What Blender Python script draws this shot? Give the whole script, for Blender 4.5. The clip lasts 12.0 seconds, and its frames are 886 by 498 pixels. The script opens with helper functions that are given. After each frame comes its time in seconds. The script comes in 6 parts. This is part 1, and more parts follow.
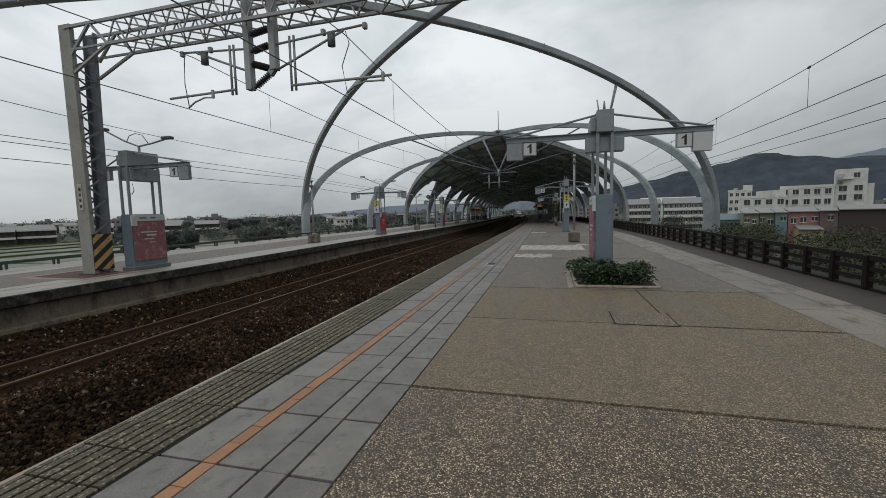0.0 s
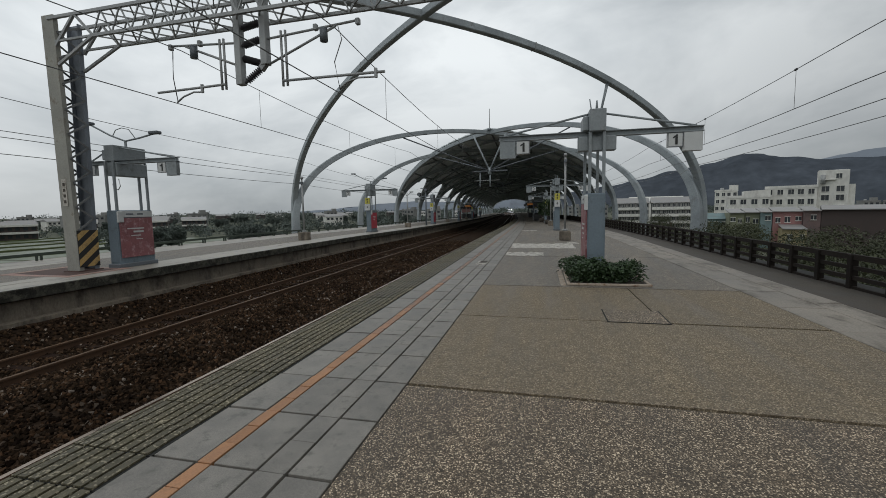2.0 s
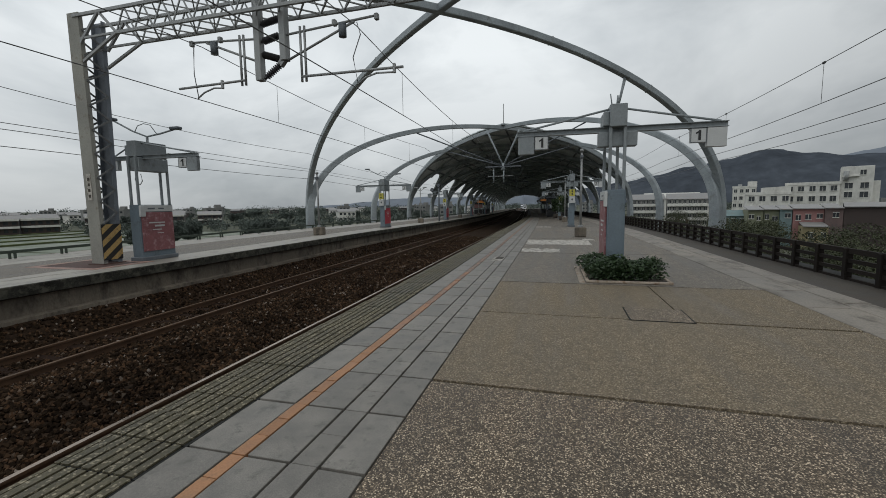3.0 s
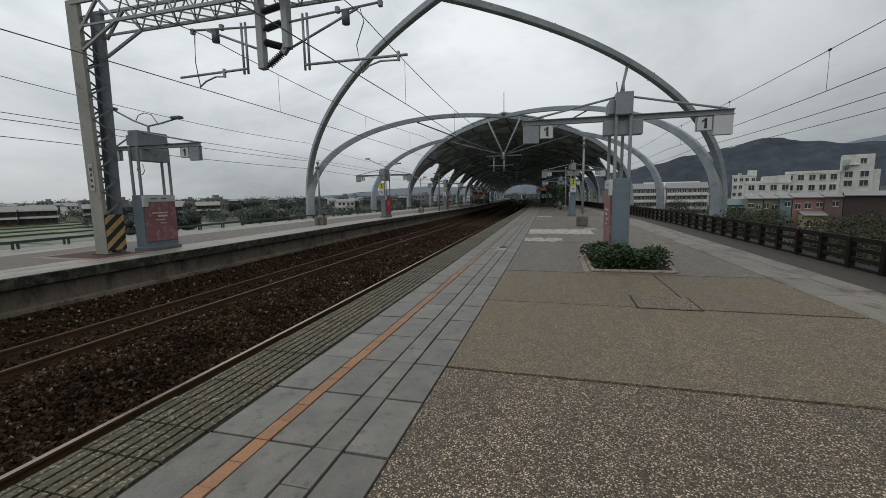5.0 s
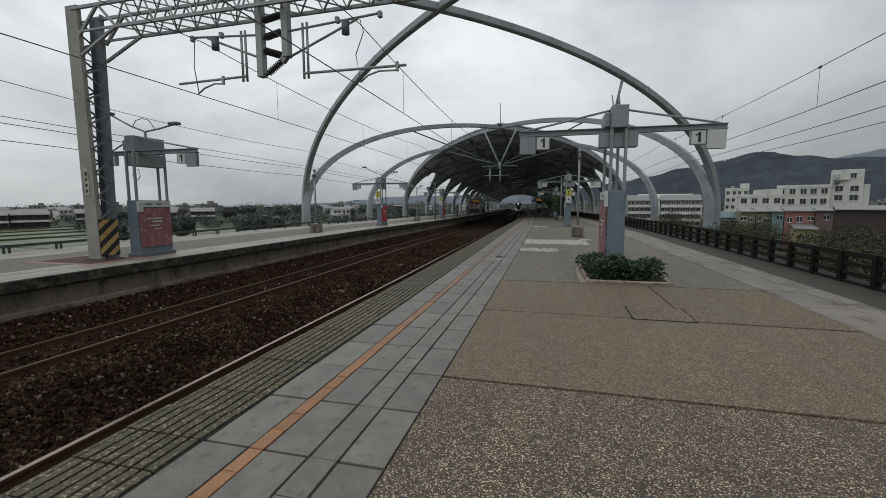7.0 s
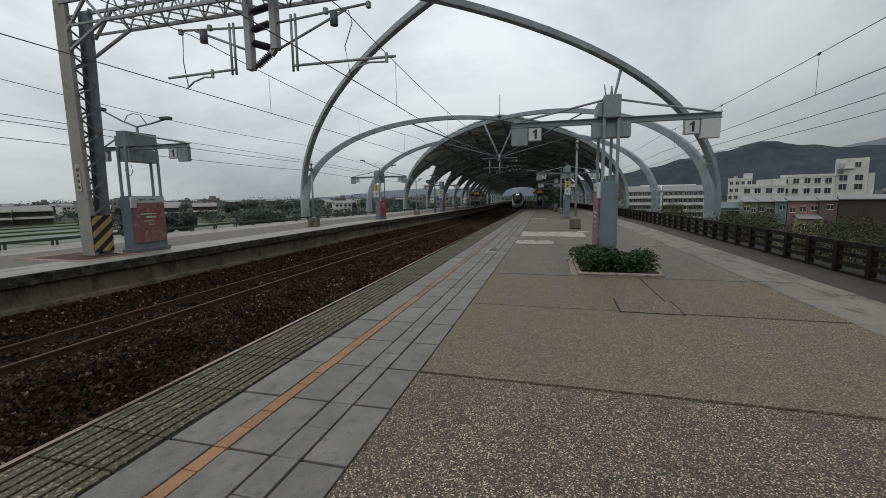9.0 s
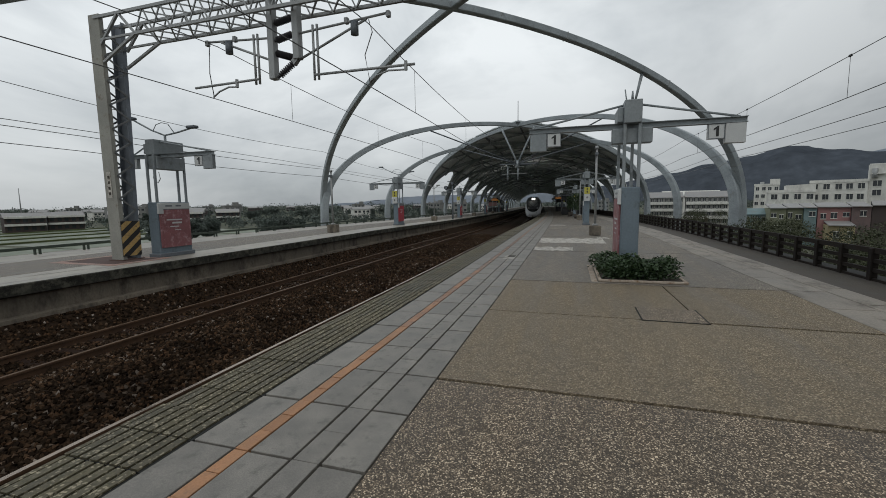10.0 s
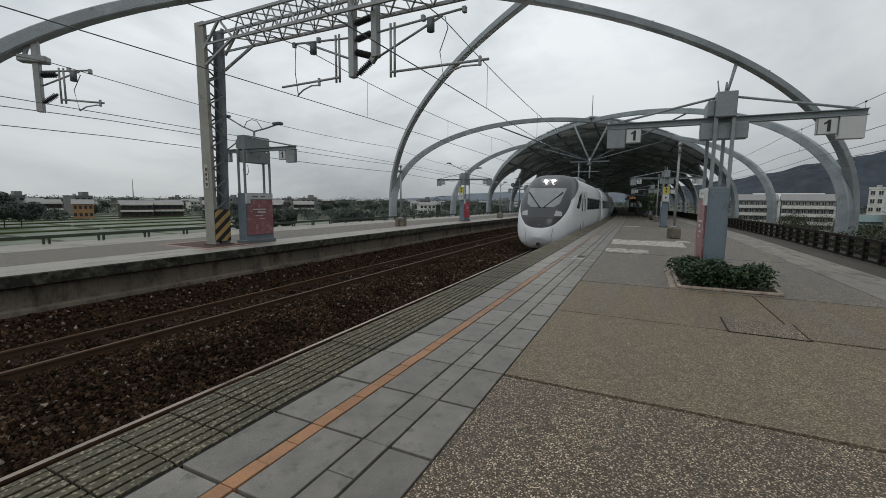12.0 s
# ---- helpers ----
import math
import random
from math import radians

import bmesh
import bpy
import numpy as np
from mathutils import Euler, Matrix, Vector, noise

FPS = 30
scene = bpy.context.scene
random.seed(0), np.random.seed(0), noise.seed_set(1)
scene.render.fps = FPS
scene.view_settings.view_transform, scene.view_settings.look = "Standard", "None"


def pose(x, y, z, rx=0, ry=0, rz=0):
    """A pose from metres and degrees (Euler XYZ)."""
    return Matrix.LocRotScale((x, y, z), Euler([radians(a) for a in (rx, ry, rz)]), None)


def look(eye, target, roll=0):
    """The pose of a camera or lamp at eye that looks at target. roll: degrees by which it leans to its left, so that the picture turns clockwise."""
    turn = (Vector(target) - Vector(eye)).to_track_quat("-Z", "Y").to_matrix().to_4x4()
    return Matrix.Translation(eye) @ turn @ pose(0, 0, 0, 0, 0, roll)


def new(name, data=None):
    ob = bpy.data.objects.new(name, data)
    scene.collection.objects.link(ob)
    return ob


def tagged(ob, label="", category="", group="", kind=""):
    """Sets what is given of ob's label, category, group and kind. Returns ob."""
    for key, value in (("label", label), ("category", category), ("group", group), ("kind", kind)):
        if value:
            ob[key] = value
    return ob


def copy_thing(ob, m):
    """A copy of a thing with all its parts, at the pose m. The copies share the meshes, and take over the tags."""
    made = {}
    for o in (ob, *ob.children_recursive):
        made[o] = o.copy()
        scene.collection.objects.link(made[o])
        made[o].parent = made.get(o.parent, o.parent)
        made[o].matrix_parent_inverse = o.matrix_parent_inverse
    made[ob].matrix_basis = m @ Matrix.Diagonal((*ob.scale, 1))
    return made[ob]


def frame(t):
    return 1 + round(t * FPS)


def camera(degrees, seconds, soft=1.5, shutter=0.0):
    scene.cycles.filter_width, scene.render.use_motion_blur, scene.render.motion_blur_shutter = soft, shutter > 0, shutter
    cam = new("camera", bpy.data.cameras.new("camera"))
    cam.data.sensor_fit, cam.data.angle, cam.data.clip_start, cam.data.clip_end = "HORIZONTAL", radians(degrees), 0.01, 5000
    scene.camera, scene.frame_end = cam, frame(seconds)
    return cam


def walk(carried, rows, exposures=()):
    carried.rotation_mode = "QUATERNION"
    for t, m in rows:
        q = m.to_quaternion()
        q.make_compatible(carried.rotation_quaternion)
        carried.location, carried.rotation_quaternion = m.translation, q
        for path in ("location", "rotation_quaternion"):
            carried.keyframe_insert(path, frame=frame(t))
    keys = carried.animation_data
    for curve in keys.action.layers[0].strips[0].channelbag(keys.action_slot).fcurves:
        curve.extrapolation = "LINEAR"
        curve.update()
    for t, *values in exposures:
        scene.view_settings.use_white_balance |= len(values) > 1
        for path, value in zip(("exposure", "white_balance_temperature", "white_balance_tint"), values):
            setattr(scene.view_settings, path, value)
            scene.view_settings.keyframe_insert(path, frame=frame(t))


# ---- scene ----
cam = camera(93.1, 12.0, soft=0.9)
PATH = [
    (0, (1.202, -1.945, 1.471), (0.664, -0.026, 1.294), -1.44),
    (0.5, (1.171, -1.954, 1.477), (0.683, -0.024, 1.294), -1.16),
    (1, (1.163, -1.956, 1.474), (0.655, -0.028, 1.315), -1.77),
    (1.5, (1.159, -1.950, 1.470), (0.671, -0.020, 1.278), -1.76),
    (2, (1.147, -1.948, 1.471), (0.654, -0.019, 1.283), -1.11),
    (2.5, (1.110, -1.954, 1.473), (0.595, -0.033, 1.268), -0.40),
    (3, (1.030, -1.975, 1.480), (0.484, -0.062, 1.272), -0.86),
    (5, (0.914, -2.032, 1.473), (0.373, -0.123, 1.217), -1.01),
    (5.5, (0.906, -2.027, 1.474), (0.366, -0.118, 1.218), -1.11),
    (6, (0.899, -2.039, 1.476), (0.361, -0.129, 1.224), -0.86),
    (6.5, (0.896, -2.044, 1.474), (0.377, -0.130, 1.216), -0.60),
    (7, (0.897, -2.046, 1.477), (0.377, -0.126, 1.263), -0.27),
    (9, (1.100, -1.929, 1.475), (0.570, -0.016, 1.228), -0.79),
    (9.5, (1.097, -1.933, 1.475), (0.534, -0.029, 1.237), -0.94),
    (10, (1.090, -1.929, 1.476), (0.480, -0.037, 1.259), -0.80),
    (10.5, (1.085, -1.940, 1.471), (0.393, -0.078, 1.238), -0.64),
    (11, (1.055, -1.949, 1.466), (0.261, -0.125, 1.251), -0.86),
    (11.5, (1.049, -1.959, 1.463), (0.245, -0.140, 1.257), 0.64),
    (12, (1.029, -1.959, 1.457), (0.141, -0.182, 1.225), 0.56),
]
walk(cam, [(t, look(eye, target, roll)) for t, eye, target, roll in PATH])


# ---- world, sun ----
world = bpy.data.worlds.new("overcast")
scene.world = world
world.use_nodes = True
wn, wl = world.node_tree.nodes, world.node_tree.links
wn.clear()
SUN_EL, SUN_ROT = radians(50), radians(150)
sky = wn.new("ShaderNodeTexSky")
sky.sky_type, sky.sun_disc, sky.sun_elevation, sky.sun_rotation = "NISHITA", False, SUN_EL, SUN_ROT
sky_bg = wn.new("ShaderNodeBackground")
sky_bg.inputs["Strength"].default_value = 0.05
wl.new(sky.outputs["Color"], sky_bg.inputs["Color"])
wt = wn.new("ShaderNodeTexCoord")
wmap = wn.new("ShaderNodeMapping")
wmap.inputs["Scale"].default_value = (1.0, 1.0, 2.4)
wl.new(wt.outputs["Generated"], wmap.inputs["Vector"])
wnoise = wn.new("ShaderNodeTexNoise")
wnoise.inputs["Scale"].default_value, wnoise.inputs["Detail"].default_value = 1.7, 6.0
wnoise.inputs["Roughness"].default_value, wnoise.inputs["Distortion"].default_value = 0.55, 0.4
wl.new(wmap.outputs["Vector"], wnoise.inputs["Vector"])
wramp = wn.new("ShaderNodeValToRGB")
wramp.color_ramp.elements[0].position, wramp.color_ramp.elements[0].color = 0.36, (0.415, 0.452, 0.478, 1)
wramp.color_ramp.elements[1].position, wramp.color_ramp.elements[1].color = 0.64, (0.722, 0.757, 0.772, 1)
wl.new(wnoise.outputs["Fac"], wramp.inputs["Fac"])
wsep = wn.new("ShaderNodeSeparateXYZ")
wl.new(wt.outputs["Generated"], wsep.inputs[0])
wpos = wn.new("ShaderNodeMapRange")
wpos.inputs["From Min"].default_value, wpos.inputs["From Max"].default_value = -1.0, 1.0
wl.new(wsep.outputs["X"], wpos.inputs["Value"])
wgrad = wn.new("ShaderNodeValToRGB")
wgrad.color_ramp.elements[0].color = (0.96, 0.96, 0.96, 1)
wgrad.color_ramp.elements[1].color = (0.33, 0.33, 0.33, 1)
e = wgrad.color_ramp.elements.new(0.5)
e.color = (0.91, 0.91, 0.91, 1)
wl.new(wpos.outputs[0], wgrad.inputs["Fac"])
wtone = wn.new("ShaderNodeVectorMath")
wtone.operation = "SCALE"
wl.new(wramp.outputs["Color"], wtone.inputs[0])
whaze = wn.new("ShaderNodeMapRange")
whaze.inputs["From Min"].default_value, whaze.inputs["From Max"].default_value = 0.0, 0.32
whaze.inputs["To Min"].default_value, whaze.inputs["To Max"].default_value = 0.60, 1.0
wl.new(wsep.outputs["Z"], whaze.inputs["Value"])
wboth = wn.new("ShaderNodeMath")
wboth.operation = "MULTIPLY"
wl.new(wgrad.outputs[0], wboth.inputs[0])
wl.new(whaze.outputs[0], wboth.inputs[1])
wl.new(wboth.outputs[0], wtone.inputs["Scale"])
cloud_bg = wn.new("ShaderNodeBackground")
cloud_bg.inputs["Strength"].default_value = 1.37
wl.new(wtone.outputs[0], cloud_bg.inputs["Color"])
wmix = wn.new("ShaderNodeMixShader")
wmix.inputs["Fac"].default_value = 0.93
wl.new(sky_bg.outputs[0], wmix.inputs[1])
wl.new(cloud_bg.outputs[0], wmix.inputs[2])
wout = wn.new("ShaderNodeOutputWorld")
wl.new(wmix.outputs[0], wout.inputs["Surface"])

sun = new("sun", bpy.data.lights.new("sun", "SUN"))
sun.data.energy, sun.data.angle, sun.data.color = 0.35, radians(25), (1.0, 0.97, 0.93)
sun.matrix_world = look((0, 0, 40), Vector((0, 0, 40)) - Vector((math.sin(SUN_ROT) * math.cos(SUN_EL), math.cos(SUN_ROT) * math.cos(SUN_EL), math.sin(SUN_EL))))

# ---- materials ----


def shade(name, base, rough=0.7, metal=0.0, vary=0.25, scale=3.0, grain=60.0, bump=0.15, dirt=None, dirt_amount=0.0, spec=0.5, tint=0.0,
          stretch=(1, 1, 1), rough_vary=0.12, alpha_noise=0.0):
    """A painted, stone or metal surface: base colour broken up at two scales, with dirt blotches, fine bump and uneven gloss."""
    m = bpy.data.materials.new(name)
    m.use_nodes = True
    n, l = m.node_tree.nodes, m.node_tree.links
    b = n["Principled BSDF"]
    tc = n.new("ShaderNodeTexCoord")
    mp = n.new("ShaderNodeMapping")
    mp.inputs["Scale"].default_value = stretch
    geo = n.new("ShaderNodeNewGeometry")
    l.new(geo.outputs["Position"], mp.inputs["Vector"])
    big = n.new("ShaderNodeTexNoise")
    big.inputs["Scale"].default_value, big.inputs["Detail"].default_value, big.inputs["Roughness"].default_value = scale, 5, 0.6
    l.new(mp.outputs["Vector"], big.inputs["Vector"])
    fine = n.new("ShaderNodeTexNoise")
    fine.inputs["Scale"].default_value, fine.inputs["Detail"].default_value = grain, 3
    l.new(mp.outputs["Vector"], fine.inputs["Vector"])
    info = n.new("ShaderNodeObjectInfo")
    r1 = n.new("ShaderNodeMapRange")
    r1.inputs["From Min"].default_value, r1.inputs["From Max"].default_value = 0.3, 0.7
    r1.inputs["To Min"].default_value, r1.inputs["To Max"].default_value = 1 - vary, 1 + vary
    l.new(big.outputs["Fac"], r1.inputs["Value"])
    r2 = n.new("ShaderNodeMapRange")
    r2.inputs["From Min"].default_value, r2.inputs["From Max"].default_value = 0.3, 0.7
    r2.inputs["To Min"].default_value, r2.inputs["To Max"].default_value = 1 - vary * 0.6, 1 + vary * 0.6
    l.new(fine.outputs["Fac"], r2.inputs["Value"])
    mul = n.new("ShaderNodeMath")
    mul.operation = "MULTIPLY"
    l.new(r1.outputs[0], mul.inputs[0])
    l.new(r2.outputs[0], mul.inputs[1])
    last = mul.outputs[0]
    if tint:
        r3 = n.new("ShaderNodeMapRange")
        r3.inputs["To Min"].default_value, r3.inputs["To Max"].default_value = 1 - tint, 1 + tint
        l.new(info.outputs["Random"], r3.inputs["Value"])
        mul2 = n.new("ShaderNodeMath")
        mul2.operation = "MULTIPLY"
        l.new(last, mul2.inputs[0])
        l.new(r3.outputs[0], mul2.inputs[1])
        last = mul2.outputs[0]
    vm = n.new("ShaderNodeVectorMath")
    vm.operation = "SCALE"
    vm.inputs[0].default_value = base
    l.new(last, vm.inputs["Scale"])
    col = vm.outputs[0]
    if dirt is not None:
        dn = n.new("ShaderNodeTexNoise")
        dn.inputs["Scale"].default_value, dn.inputs["Detail"].default_value, dn.inputs["Roughness"].default_value = scale * 2.3, 8, 0.7
        l.new(mp.outputs["Vector"], dn.inputs["Vector"])
        dr = n.new("ShaderNodeMapRange")
        dr.inputs["From Min"].default_value, dr.inputs["From Max"].default_value = 0.62 - 0.3 * dirt_amount, 0.72 - 0.2 * dirt_amount
        l.new(dn.outputs["Fac"], dr.inputs["Value"])
        mx = n.new("ShaderNodeMix")
        mx.data_type = "RGBA"
        l.new(dr.outputs[0], mx.inputs["Factor"])
        l.new(col, mx.inputs["A"])
        mx.inputs["B"].default_value = (*dirt, 1)
        col = mx.outputs["Result"]
    l.new(col, b.inputs["Base Color"])
    rr = n.new("ShaderNodeMapRange")
    rr.inputs["From Min"].default_value, rr.inputs["From Max"].default_value = 0.3, 0.7
    rr.inputs["To Min"].default_value, rr.inputs["To Max"].default_value = max(0.05, rough - rough_vary), min(1, rough + rough_vary)
    l.new(big.outputs["Fac"], rr.inputs["Value"])
    l.new(rr.outputs[0], b.inputs["Roughness"])
    b.inputs["Metallic"].default_value = metal
    b.inputs["Specular IOR Level"].default_value = spec
    if bump:
        bp = n.new("ShaderNodeBump")
        bp.inputs["Strength"].default_value, bp.inputs["Distance"].default_value = bump, 0.01
        l.new(fine.outputs["Fac"], bp.inputs["Height"])
        l.new(bp.outputs[0], b.inputs["Normal"])
    return m


def pebble(name, mortar, stones, size, bump=0.4, vary=0.25):
    """Exposed-aggregate concrete: small pebbles of mixed greys and browns in a darker bed, with wear tracks and damp patches."""
    m = bpy.data.materials.new(name)
    m.use_nodes = True
    n, l = m.node_tree.nodes, m.node_tree.links
    b = n["Principled BSDF"]
    geo = n.new("ShaderNodeNewGeometry")
    vor = n.new("ShaderNodeTexVoronoi")
    vor.inputs["Scale"].default_value, vor.inputs["Randomness"].default_value = 1 / size, 1.0
    l.new(geo.outputs["Position"], vor.inputs["Vector"])
    sep = n.new("ShaderNodeSeparateColor")
    l.new(vor.outputs["Color"], sep.inputs["Color"])
    ramp = n.new("ShaderNodeValToRGB")
    els = ramp.color_ramp.elements
    els[0].position, els[0].color = 0.0, (*stones[0], 1)
    els[1].position, els[1].color = 1.0, (*stones[-1], 1)
    for i, c in enumerate(stones[1:-1]):
        e = els.new((i + 1) / (len(stones) - 1))
        e.color = (*c, 1)
    ramp.color_ramp.interpolation = "CONSTANT"
    for i, e in enumerate(els):
        e.position = i / len(stones)
    l.new(sep.outputs[0], ramp.inputs["Fac"])
    edge = n.new("ShaderNodeMapRange")
    edge.inputs["From Min"].default_value, edge.inputs["From Max"].default_value = 0.50, 0.70
    l.new(vor.outputs["Distance"], edge.inputs["Value"])
    mx = n.new("ShaderNodeMix")
    mx.data_type = "RGBA"
    l.new(edge.outputs[0], mx.inputs["Factor"])
    l.new(ramp.outputs["Color"], mx.inputs["A"])
    mx.inputs["B"].default_value = (*mortar, 1)
    mp = n.new("ShaderNodeMapping")
    mp.inputs["Scale"].default_value = (2.0, 0.25, 1)
    l.new(geo.outputs["Position"], mp.inputs["Vector"])
    big = n.new("ShaderNodeTexNoise")
    big.inputs["Scale"].default_value, big.inputs["Detail"].default_value, big.inputs["Roughness"].default_value = 1.2, 6, 0.65
    l.new(mp.outputs["Vector"], big.inputs["Vector"])
    r1 = n.new("ShaderNodeMapRange")
    r1.inputs["From Min"].default_value, r1.inputs["From Max"].default_value = 0.3, 0.7
    r1.inputs["To Min"].default_value, r1.inputs["To Max"].default_value = 1 - vary, 1 + vary
    l.new(big.outputs["Fac"], r1.inputs["Value"])
    vm = n.new("ShaderNodeVectorMath")
    vm.operation = "SCALE"
    blot = n.new("ShaderNodeTexNoise")
    blot.inputs["Scale"].default_value, blot.inputs["Detail"].default_value, blot.inputs["Roughness"].default_value = 5.5, 5, 0.7
    l.new(geo.outputs["Position"], blot.inputs["Vector"])
    r4 = n.new("ShaderNodeMapRange")
    r4.inputs["From Min"].default_value, r4.inputs["From Max"].default_value = 0.3, 0.7
    r4.inputs["To Min"].default_value, r4.inputs["To Max"].default_value = 1 - vary * 0.55, 1 + vary * 0.55
    l.new(blot.outputs["Fac"], r4.inputs["Value"])
    mm = n.new("ShaderNodeMath")
    mm.operation = "MULTIPLY"
    l.new(r1.outputs[0], mm.inputs[0])
    l.new(r4.outputs[0], mm.inputs[1])
    info = n.new("ShaderNodeObjectInfo")
    r5 = n.new("ShaderNodeMapRange")
    r5.inputs["To Min"].default_value, r5.inputs["To Max"].default_value = 0.9, 1.08
    l.new(info.outputs["Random"], r5.inputs["Value"])
    mslab = n.new("ShaderNodeMath")
    mslab.operation = "MULTIPLY"
    l.new(mm.outputs[0], mslab.inputs[0])
    l.new(r5.outputs[0], mslab.inputs[1])
    l.new(mx.outputs["Result"], vm.inputs[0])
    l.new(mslab.outputs[0], vm.inputs["Scale"])
    l.new(vm.outputs[0], b.inputs["Base Color"])
    rr = n.new("ShaderNodeMapRange")
    rr.inputs["From Min"].default_value, rr.inputs["From Max"].default_value = 0.35, 0.65
    rr.inputs["To Min"].default_value, rr.inputs["To Max"].default_value = 0.55, 0.85
    l.new(big.outputs["Fac"], rr.inputs["Value"])
    l.new(rr.outputs[0], b.inputs["Roughness"])
    bp = n.new("ShaderNodeBump")
    bp.inputs["Strength"].default_value, bp.inputs["Distance"].default_value = bump, 0.004
    bp.invert = True
    l.new(vor.outputs["Distance"], bp.inputs["Height"])
    l.new(bp.outputs[0], b.inputs["Normal"])
    return m


def glow(name, color, strength):
    m = bpy.data.materials.new(name)
    m.use_nodes = True
    b = m.node_tree.nodes["Principled BSDF"]
    b.inputs["Base Color"].default_value = (*color, 1)
    b.inputs["Emission Color"].default_value = (*color, 1)
    b.inputs["Emission Strength"].default_value = strength
    return m


